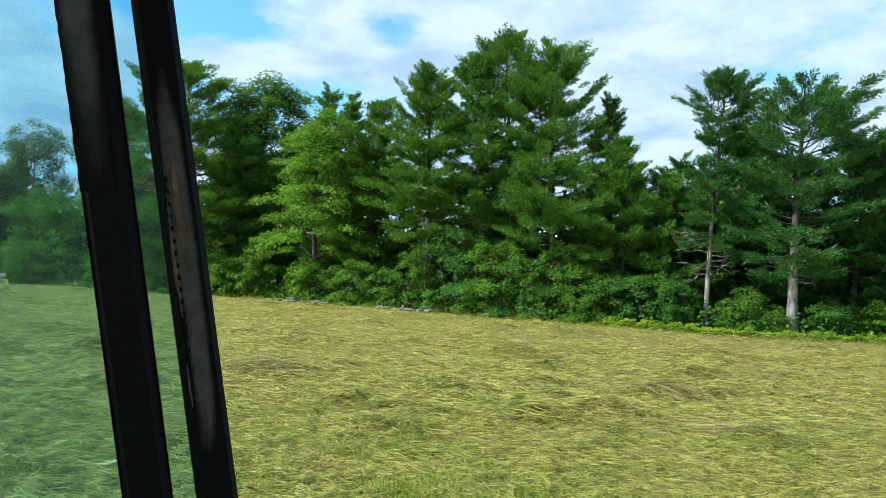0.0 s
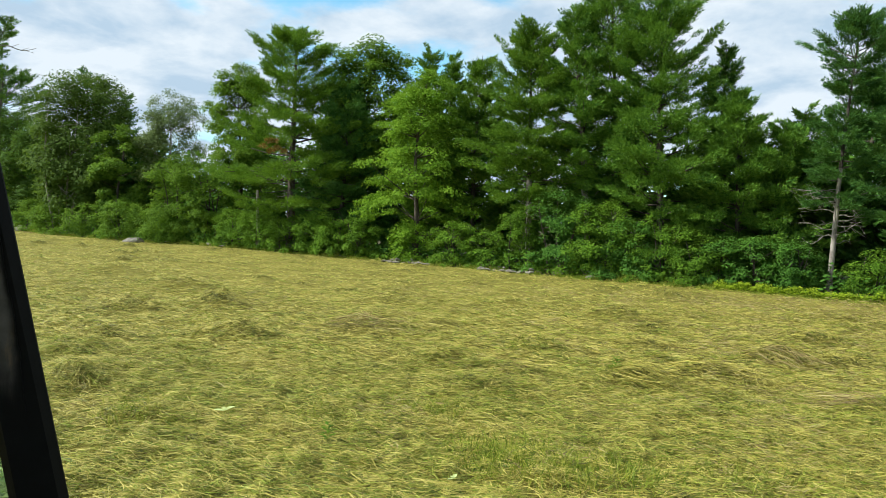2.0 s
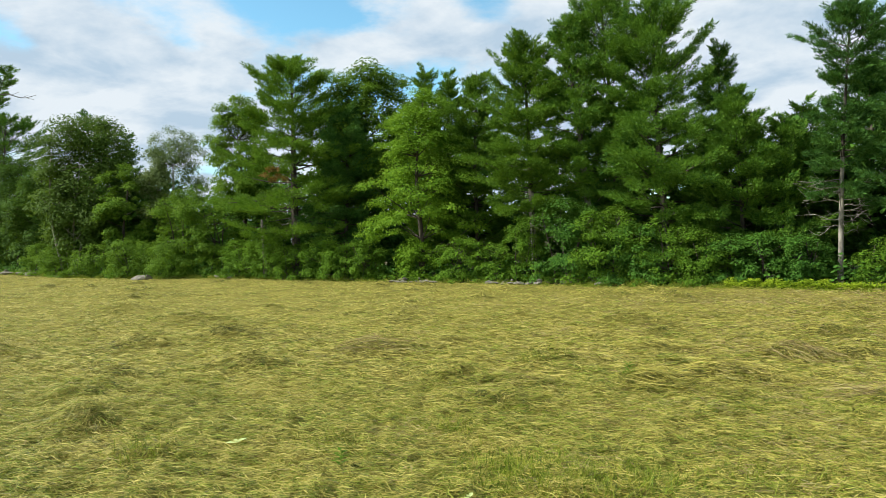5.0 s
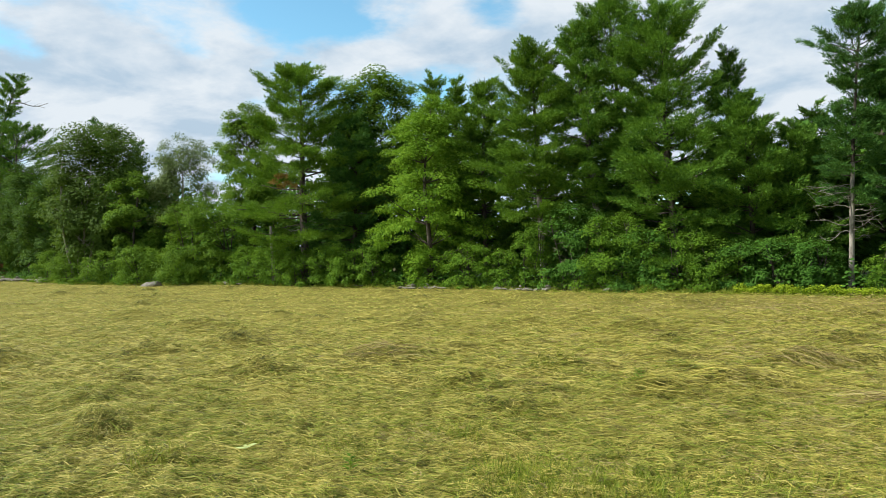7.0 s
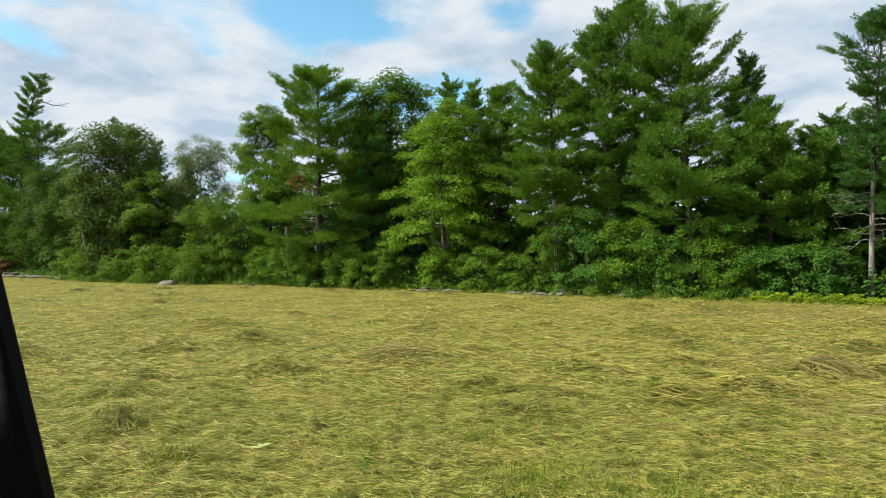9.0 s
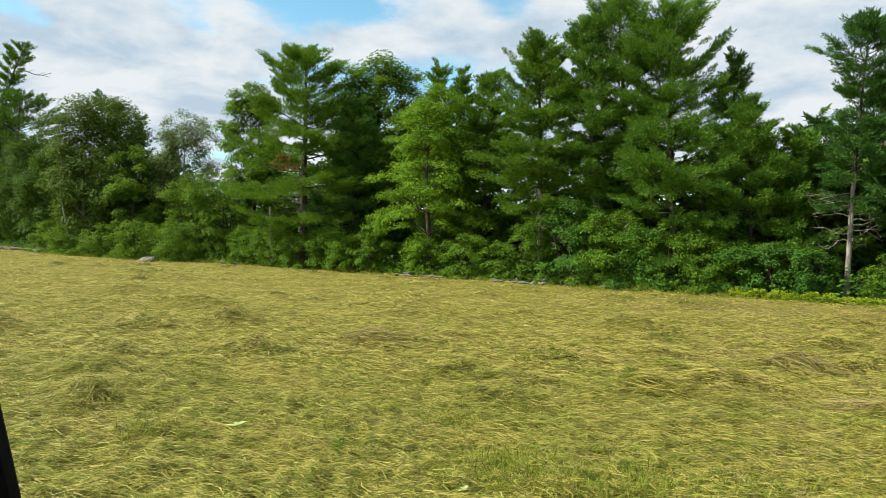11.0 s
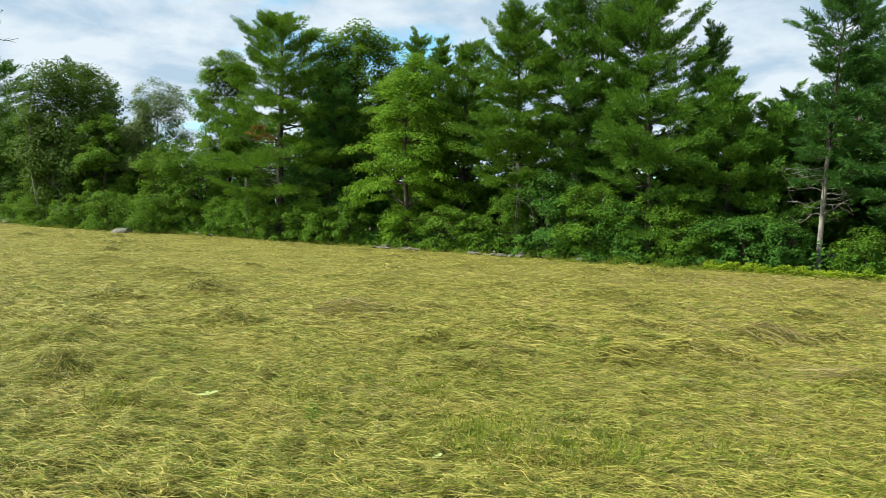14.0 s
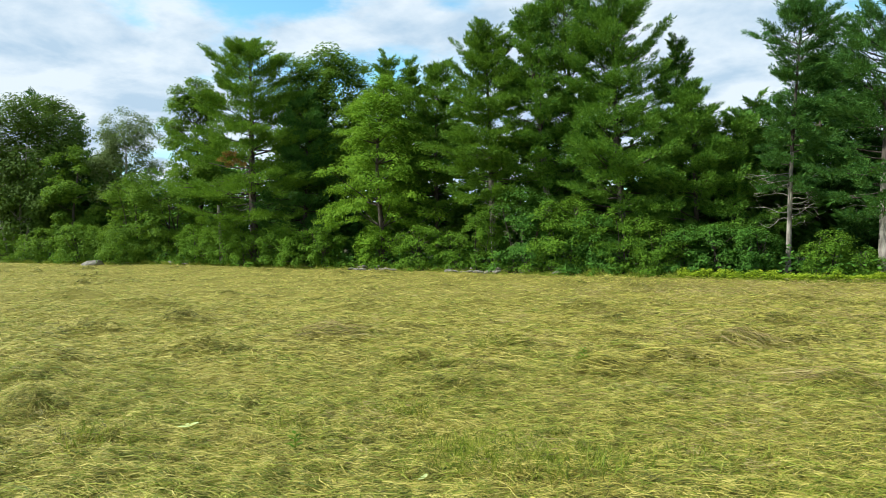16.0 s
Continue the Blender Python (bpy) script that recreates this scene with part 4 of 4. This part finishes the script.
leafy(-71.0, 78.2, 2.4, 2.2, 0.0, WITHERED, 95, 3000, 0.22, 24, 0.55, 0, None, 4, "shrub", "rust-brown withered bush beside the stone wall", "shrub", "", "dome")


def snag(x, y, H, r):
    """A dead standing stem, bare and pale, with a few stubs."""
    t = new("dead_trunk")
    t.location = (x, y, float(height(x, y)))
    u = np.linspace(0, 1, 10)
    line = np.stack([0.05 * np.sin(u * 5), 0.04 * np.cos(u * 4), H * u - 0.08], -1)
    v, f = tube(line, r * (1.15 - 0.5 * u), 8)
    child("stem", mesh_of("stem", v, f, [BARK_PALE]), t)
    for z, a, L in ((0.55, 0.4, 0.5), (0.72, 3.5, 0.4), (0.86, 5.6, 0.35)):
        b = np.array([0, 0, H * z])
        v, f = tube(np.linspace(b, b + np.array([math.cos(a), math.sin(a), 0.35]) * L, 4), np.linspace(0.03, 0.01, 4), 5)
        child("stub", mesh_of("stub", v, f, [BARK_PALE]), t)
    return tagged(t, "pale bare dead trunk standing among shrubs", "dead tree")


snag(-20.75, 49.7, 4.6, 0.15)
snag(23.0, 29.6, 3.4, 0.09)


# ---- stone wall ----
def stone_mesh(seed):
    bm = bmesh.new()
    bmesh.ops.create_icosphere(bm, subdivisions=2, radius=0.5)
    for v in bm.verts:
        n1 = noise.noise(v.co * 1.7 + Vector((seed * 3.1, 0, 0)))
        n2 = noise.noise(v.co * 4.0 + Vector((0, seed * 2.3, 0)))
        v.co *= 1 + 0.35 * n1 + 0.12 * n2
    for _ in range(10):
        d = Vector((random.gauss(0, 1), random.gauss(0, 1), random.gauss(0, 1))).normalized()
        for v in bm.verts:
            o = v.co.dot(d) - 0.3
            if o > 0:
                v.co -= d * o * 0.9
    me = bpy.data.meshes.new("stone")
    bm.to_mesh(me)
    bm.free()
    me.materials.append(STONE)
    return me


stone_shapes = [stone_mesh(k) for k in range(7)]
wall = tagged(new("stone_wall"), "tumbled old field-stone wall half hidden by weeds", "stone wall", kind="structure")
wr = random.Random(4)


def put_stone(x, y, z, sx, sy, sz, turn):
    o = child("stone", wr.choice(stone_shapes), wall)
    o.matrix_basis = pose(x, y, z, wr.uniform(-15, 15), wr.uniform(-15, 15), turn) @ Matrix.Diagonal((sx, sy, sz, 1))


x = -76.0
while x < 3:
    near = 0.8 if x > -48 else 1.6
    step = wr.uniform(0.4, 0.8) * (1 if x > -48 else 2.6)
    big = wr.uniform(0.35, 0.7) * near
    y = float(edge(x)) + (0.5 if x > -48 else 0.1) + wr.uniform(-0.2, 0.2)
    if not (-42 < x < -30) and x < 1.5 and wr.random() < (0.75 if x < -44 else 0.55 if x > -9 else 0.25):
        put_stone(x, y, 0.1 * near, big * wr.uniform(1.1, 1.9), big, big * wr.uniform(0.4, 0.75), wr.uniform(-35, 35))
        if wr.random() < 0.4:
            put_stone(x + 0.2, y + 0.1, 0.27 * near, big, big * 0.8, big * 0.45, wr.uniform(0, 180))
    x += step
# three stretches where the foot of the wall lies bare in front of the shrubs
for x0, x1, step in ((-9.3, -8.3, 0.3), (-7.8, -5.9, 0.25), (-2.8, 0.3, 0.36)):
    x = x0
    while x < x1:
        big = wr.uniform(0.2, 0.4)
        y = float(edge(x)) - 0.3 + wr.uniform(-0.15, 0.15)
        put_stone(x, y, float(height(x, y)) + 0.06, big * wr.uniform(1.3, 2.4), big, big * wr.uniform(0.55, 0.8), wr.uniform(-30, 30))
        if wr.random() < 0.45:
            put_stone(x + 0.1, y + 0.22, float(height(x, y)) + 0.22, big * 1.1, big * 0.9, big * 0.6, wr.uniform(0, 180))
        x += step * wr.uniform(0.7, 1.5)
pale_stone = tagged(new("stone", stone_mesh(31)), "small pale stone lying at the edge of the mown field", "stone")
pale_stone.matrix_basis = pose(3.05, 36.0, 0.1, 0, 0, 12) @ Matrix.Diagonal((0.6, 0.45, 0.36, 1))
boulder = tagged(new("boulder", stone_mesh(20)), "broad grey boulder lying at the field's edge", "boulder")
boulder.matrix_basis = pose(-32.4, 52.1, 0.06, 0, -6, 8) @ Matrix.Diagonal((2.0, 1.4, 0.8, 1))


# ---- weeds in the hay ----
def pale_weed(x, y, size, turn):
    """A wilted broad-leaved weed: a few pale leaves on a short stem."""
    weed = new("weed")
    weed.matrix_basis = pose(x, y, float(height(x, y)) + 0.09, 0, 0, turn)
    for k, (a, L, up) in enumerate(((10, 1.0, 0.35), (150, 0.9, 0.1), (80, 0.6, 0.5))):
        bm = bmesh.new()
        rows = []
        for s in range(6):
            u = s / 5
            w = 0.26 * math.sin(math.pi * min(1, u * 0.95 + 0.04)) ** 0.8 * L
            c = Vector((math.cos(radians(a)) * u * L, math.sin(radians(a)) * u * L, up * u * L - 0.4 * up * u * u * L + 0.04))
            side = Vector((-math.sin(radians(a)), math.cos(radians(a)), 0))
            rows.append([bm.verts.new((c + side * w * q + Vector((0, 0, 0.25 * w * abs(q)))) * size) for q in (-1, 0, 1)])
        for p, q in zip(rows, rows[1:]):
            for i in range(2):
                bm.faces.new((p[i], p[i + 1], q[i + 1], q[i]))
        part("leaf", bm, LEAF_PALE, weed)
    v, f = tube(np.array([(0, 0, -0.06), (0.01, 0, 0.0), (0.0, 0.01, 0.05 * size)]), np.array([0.006, 0.006, 0.004]), 5)
    child("stem", mesh_of("stem", v, f, [HAY_GREEN]), weed)
    return tagged(weed, "pale green broad-leaved weed lying in the hay", "weed")


pale_weed(-3.82, 8.2, 0.155, 40)
pale_weed(-0.7, 6.75, 0.085, 70)


def green_weed(x, y, h, n, mat, label):
    global rng
    rng = np.random.default_rng(int(abs(x * 100)) + 9)
    weed = new("weed")
    weed.location = (x, y, float(height(x, y)))
    z = h * np.linspace(0.15, 1.0, n)
    a = np.arange(n) * 2.4
    way = unit(np.stack([np.cos(a), np.sin(a), np.full(n, 0.45)], -1))
    base = np.stack([0 * z, 0 * z, z], -1)
    v, f = blades(base, way, h * 0.6 * (1.15 - z / h * 0.5), h * 0.17 * np.ones(n), unit(np.stack([np.cos(a) * -0.5, np.sin(a) * -0.5, np.ones(n)], -1)), 0.15)
    child("leaves", mesh_of("leaves", v, f, [mat]), weed)
    v, f = tube(np.array([(0, 0, -0.03), (0, 0, h * 0.5), (0.01, 0, h)]), np.array([0.006, 0.005, 0.003]), 5)
    child("stem", mesh_of("stem", v, f, [HAY_GREEN]), weed)
    return tagged(weed, label, "weed")


green_weed(-2.27, 7.6, 0.24, 16, SHRUB, "small upright green weed standing in the hay")
green_weed(1.5, 11.9, 0.26, 18, SHRUB, "small bright green weed standing in the hay")


def stalk_bunch(x, y, n, spread, turn, mat, label):
    global rng
    rng = np.random.default_rng(int(abs(x * 50)) + 3)
    px, py = x + rng.normal(size=n) * spread, y + rng.normal(size=n) * spread * 0.6
    v, f = stalks(px, py, rng.uniform(0.4, 0.9, n), np.full(n, 0.011), 0.03 + rng.random(n) * 0.12, turn + rng.normal(size=n) * 0.3, rng.uniform(0, 0.12, n))
    tagged(new("stalks", mesh_of("stalks", v, f, [mat])), label, "dry stalks", kind="stuff")


stalk_bunch(4.9, 14.2, 160, 0.4, -0.9, HAY_BROWN, "reddish-brown dry stalks lying across the hay")
stalk_bunch(4.9, 10.9, 120, 0.35, -0.5, HAY_BROWN, "reddish-brown dry stalks lying across the hay")
stalk_bunch(-3.7, 15.4, 120, 0.5, 0.1, HAY_BROWN, "reddish-brown dry stalks lying across the hay")
stalk_bunch(1.9, 11.5, 90, 0.3, -0.45, HAY, "long straw stalks lying across the hay")
stalk_bunch(3.3, 12.3, 110, 0.4, -0.6, HAY, "long straw stalks lying across the hay")


# ---- the vehicle the camera looks out of ----
BLACK = plain("black_rubber", (0.004, 0.0045, 0.005), 0.6, 0.12, 60.0, 0.4, 0.001)
def worn(name, color, bare, under=(0.004, 0.0045, 0.005)):
    """Paint that wears on from the black rubber underneath, thin at its edges, rubbed through to a bare tone in
    streaks; also paints the sheen of the satin faces.
    """
    m = plain(name, color, 0.6, 0.12, 40.0, 0.4, 0.001)
    t = m.node_tree
    b = t.nodes["Principled BSDF"]
    old = b.inputs["Base Color"].links[0].from_socket
    co = t.nodes.new("ShaderNodeTexCoord")
    mp = t.nodes.new("ShaderNodeMapping")
    mp.inputs["Scale"].default_value = (1, 1, 0.2)
    t.links.new(co.outputs["Object"], mp.inputs[0])
    n = nd(t, "ShaderNodeTexNoise", Scale=75.0, Detail=5.0, Roughness=0.7)
    t.links.new(mp.outputs[0], n.inputs["Vector"])
    mr = t.nodes.new("ShaderNodeMapRange")
    mr.inputs["From Min"].default_value, mr.inputs["From Max"].default_value = 0.54, 0.7
    t.links.new(n.outputs["Fac"], mr.inputs["Value"])
    coat = mix_color(t, mr.outputs[0], old, bare)
    wear_sheen = t.nodes.new("ShaderNodeAttribute")
    wear_sheen.attribute_name = "wear_sheen"
    rough = nd(t, "ShaderNodeMath", op="MULTIPLY_ADD")
    t.links.new(n.outputs["Fac"], rough.inputs[0])
    rough.inputs[1].default_value = 0.5
    t.links.new(wear_sheen.outputs["Fac"], rough.inputs[2])
    edge_fade = t.nodes.new("ShaderNodeMapRange")
    edge_fade.interpolation_type = "SMOOTHSTEP"
    edge_fade.inputs["From Min"].default_value, edge_fade.inputs["From Max"].default_value = 0.3, 1.05
    t.links.new(rough.outputs[0], edge_fade.inputs["Value"])
    t.links.new(mix_color(t, edge_fade.outputs[0], under, coat), b.inputs["Base Color"])
    return m


RUBBED = worn("rubbed_paint", (0.095, 0.09, 0.083), (0.17, 0.125, 0.08))
# grey that paints in light reflected off the satin posts
SATIN_SHEEN = worn("painted_satin_sheen", (0.085, 0.09, 0.085), (0.11, 0.11, 0.1))
BROWN = worn("bare_rusty_edge", (0.15, 0.1, 0.055), (0.38, 0.26, 0.13), (0.095, 0.09, 0.083))
PANEL = plain("dark_cab_panel", (0.03, 0.03, 0.032), 0.7, 0.3, 15.0, 0.3, 0.001)


def tinted_glass():
    m = bpy.data.materials.new("tinted_glass")
    m.use_nodes = True
    b = m.node_tree.nodes["Principled BSDF"]
    b.inputs["Base Color"].default_value = (0.47, 0.74, 0.80, 1)
    b.inputs["Roughness"].default_value = 0.0
    b.inputs["IOR"].default_value = 1.22
    b.inputs["Transmission Weight"].default_value = 1.0
    t = m.node_tree
    # teal-grey film: dirt on the pane, with its veil of reflections painted in
    dust_haze = t.nodes.new("ShaderNodeBsdfDiffuse")
    dust_haze.inputs["Color"].default_value = (0.45, 0.6, 0.62, 1)
    film = t.nodes.new("ShaderNodeMixShader")
    film.inputs[0].default_value = 0.045
    t.links.new(b.outputs[0], film.inputs[1])
    t.links.new(dust_haze.outputs[0], film.inputs[2])
    t.links.new(film.outputs[0], t.nodes["Material Output"].inputs["Surface"])
    return m


GLASS = tinted_glass()
cab = new("vehicle_cab")
cab.location = (0, 0, 0)


def at_z(low, high, z):
    """The point at height z on the line through low (z 2.2) and high (z 3.0)."""
    u = (z - 2.2) / 0.8
    return Vector((low[0] + (high[0] - low[0]) * u, low[1] + (high[1] - low[1]) * u, z))


def post(name, a, b, depth, z0, z1, mat, label, bevel=0.006, parent=None):
    """An upright between two edge lines a and b, rounded, with depth away from the camera."""
    bm = bmesh.new()
    rings = []
    for k in range(15):
        u = k / 14
        z = z0 + (z1 - z0) * u
        p, q = at_z(*a, z), at_z(*b, z)
        side = (q - p).normalized()
        away = Vector((-side.y, side.x, 0)).normalized()
        if away.y < 0:
            away = -away
        w = (q - p).length
        c = bevel
        ring = [p + side * c, q - side * c, q + away * c, q + away * (depth - c), q - side * c + away * depth, p + side * c + away * depth, p + away * (depth - c), p + away * c]
        rings.append([bm.verts.new(v) for v in ring])
    for r, s in zip(rings, rings[1:]):
        for i in range(8):
            bm.faces.new((r[i], r[(i + 1) % 8], s[(i + 1) % 8], s[i]))
    bm.faces.new(rings[0][::-1])
    bm.faces.new(rings[-1])
    bmesh.ops.recalc_face_normals(bm, faces=bm.faces)
    return part(name, bm, mat, parent or cab, label)


# edge lines: (x, y) at z 2.2 and (x, y) at z 3.0
R_OUT, R_IN = ((-0.355, 0.518), (-0.469, 0.415)), ((-0.387, 0.493), (-0.504, 0.404))
L_OUT, L_IN = ((-0.336, 0.308), (-0.470, 0.273)), ((-0.363, 0.291), (-0.511, 0.279))
DOOR_POST = post("door_post", R_IN, R_OUT, 0.016, 1.7, 3.42, BLACK, "black rubber-edged door post")
PILLAR = post("pillar", L_IN, L_OUT, 0.010, 1.7, 3.42, BLACK, "black cab pillar")


def between(a, b, s):
    return tuple(tuple(p[i] + (q[i] - p[i]) * s for i in range(2)) for p, q in zip(a, b))


def shifted(line, away):
    return tuple((p[0] + away[0], p[1] + away[1]) for p in line)


def strip(name, s0, s1, z0, z1, mat, label, proud=0.003):
    a, b = between(R_IN, R_OUT, s0), between(R_IN, R_OUT, s1)
    d = (0.6 * proud, -proud)
    return post(name, shifted(a, d), shifted(b, d), proud * 0.8, z0, z1, mat, label, 0.0008, DOOR_POST)


def wear_sheen_sheet(name, pair, z0, z1, left, right, mat, label, proud, rough=0.02, seed=1):
    """A thin ragged layer on a post: left and right give its edges across the post, from the bottom up."""
    r = random.Random(seed)
    bm = bmesh.new()
    rows, fades = [], []
    n = max(6, int((z1 - z0) / 0.005))
    for k in range(n + 1):
        u = k / n
        z = z0 + (z1 - z0) * u
        p, q = at_z(*pair[0], z), at_z(*pair[1], z)
        a = float(np.interp(u, np.linspace(0, 1, len(left)), left)) + r.uniform(-rough, rough)
        b = max(a + 0.01, float(np.interp(u, np.linspace(0, 1, len(right)), right)) + r.uniform(-rough, rough))
        out = Vector((0.6, -1, 0)) * proud
        back = Vector((0.6, -1, 0)) * -0.0004
        e, f = p + (q - p) * a, p + (q - p) * b
        ends = min(1.0, 5.0 * u, 5.0 * (1 - u) if z1 < 3.3 else 1.0)
        rows.append([bm.verts.new(v) for v in [e + back] + [e + (f - e) * c + out for c in (0.0, 0.15, 0.35, 0.65, 0.85, 1.0)] + [f + back]])
        fades += [0.0] + [c * ends for c in (0.0, 0.5, 1.0, 1.0, 0.5, 0.0)] + [0.0]
    for c, d in zip(rows, rows[1:]):
        for m in range(7):
            bm.faces.new((c[m], c[m + 1], d[m + 1], d[m]))
    bmesh.ops.recalc_face_normals(bm, faces=bm.faces)
    ob = part(name, bm, mat, DOOR_POST if pair is POST_EDGES else PILLAR, label)
    ob.data.attributes.new("wear_sheen", "FLOAT", "POINT").data.foreach_set("value", fades)
    return ob


POST_EDGES = (R_IN, R_OUT)
wear_sheen_sheet("worn_face", POST_EDGES, 2.46, 2.84, (0.1, 0.19, 0.2, 0.19, 0.17, 0.16, 0.15, 0.17, 0.48), (0.6, 0.72, 0.76, 0.78, 0.8, 0.8, 0.78, 0.74, 0.52), RUBBED, "worn grey painted face", 0.0012, 0.018, 3)
# upper faces: the lighter grey stands for reflected light on satin paint
wear_sheen_sheet("worn_face", (L_IN, L_OUT), 2.70, 3.4, (0.03, 0.03, 0.03, 0.03), (0.7, 0.84, 0.86, 0.86), SATIN_SHEEN, "grey sheen painted on the satin upper face", 0.0008, 0.012, 4)
wear_sheen_sheet("worn_face", POST_EDGES, 2.878, 3.4, (0.55, 0.5, 0.5), (0.68, 0.86, 0.86), SATIN_SHEEN, "grey sheen painted on the satin upper face", 0.0010, 0.012, 5)
for z0, z1, c, w, sd in ((2.66, 2.755, 0.44, 0.2, 6), (2.60, 2.715, 0.2, 0.09, 8), (2.515, 2.556, 0.15, 0.04, 10)):
    wear_sheen_sheet("rusty_edge", POST_EDGES, z0, z1, (c, c - w * 0.5, c - w * 0.6, c - w * 0.3, c), (c + 0.02, c + w * 0.5, c + w * 0.4, c + w * 0.5, c + 0.01), BROWN, "brown rusty worn edge", 0.0020, w * 0.18, sd)
for k in range(15):
    strip("rivet", 0.2 + 0.01 * (k % 2), 0.27, 2.568 + k * 0.0112, 2.5725 + k * 0.0112, BLACK, "dark rivet", 0.0034)


def glass_pane():
    """The tinted pane beside the door post."""
    bm = bmesh.new()
    low, high = R_IN
    rows = []
    for z in (1.9, 3.42):
        p = at_z(low, high, z) + Vector((0.004, 0.012, 0))
        e = Vector((-0.93, p.y + 0.05, z))
        n = Vector((0.0, 0.005, 0))
        rows.append([bm.verts.new(v) for v in (p, e, e + n, p + n)])
    for i in range(4):
        bm.faces.new((rows[0][i], rows[0][(i + 1) % 4], rows[1][(i + 1) % 4], rows[1][i]))
    bm.faces.new(rows[0][::-1])
    bm.faces.new(rows[1])
    bmesh.ops.recalc_face_normals(bm, faces=bm.faces)
    g = part("window_glass", bm, GLASS, cab, "teal-tinted window glass")
    g.visible_shadow = False
    return g


glass_pane()


def panel(name, x0, x1, y0, y1, z0, z1):
    bm = bmesh.new()
    bmesh.ops.create_cube(bm, size=1)
    for v in bm.verts:
        v.co = Vector(((x0 + x1) / 2 + v.co.x * (x1 - x0), (y0 + y1) / 2 + v.co.y * (y1 - y0), (z0 + z1) / 2 + v.co.z * (z1 - z0)))
    bmesh.ops.bevel(bm, geom=bm.edges[:], offset=0.012, segments=2, affect="EDGES")
    return part(name, bm, PANEL, cab)


panel("lower_body", -0.98, 0.98, 0.25, 0.60, 0.0, 1.86)
panel("rear_wall", -0.98, 0.98, -1.30, -1.24, 0.0, 1.9)
panel("side_wall", -0.98, -0.94, -1.23, 0.24, 0.0, 1.9)
panel("side_wall", 0.94, 0.98, -1.23, 0.24, 0.0, 1.9)
panel("rear_post", -0.98, -0.90, -1.30, -1.22, 1.89, 3.42)
panel("rear_post", 0.90, 0.98, -1.30, -1.22, 1.89, 3.42)
# unseen roof, added and widened to the left to block sun from the posts
panel("roof", -2.0, 1.1, -1.4, 0.62, 3.41, 3.47)
tagged(cab, "dark vehicle cab with black posts and a tinted window", "vehicle")
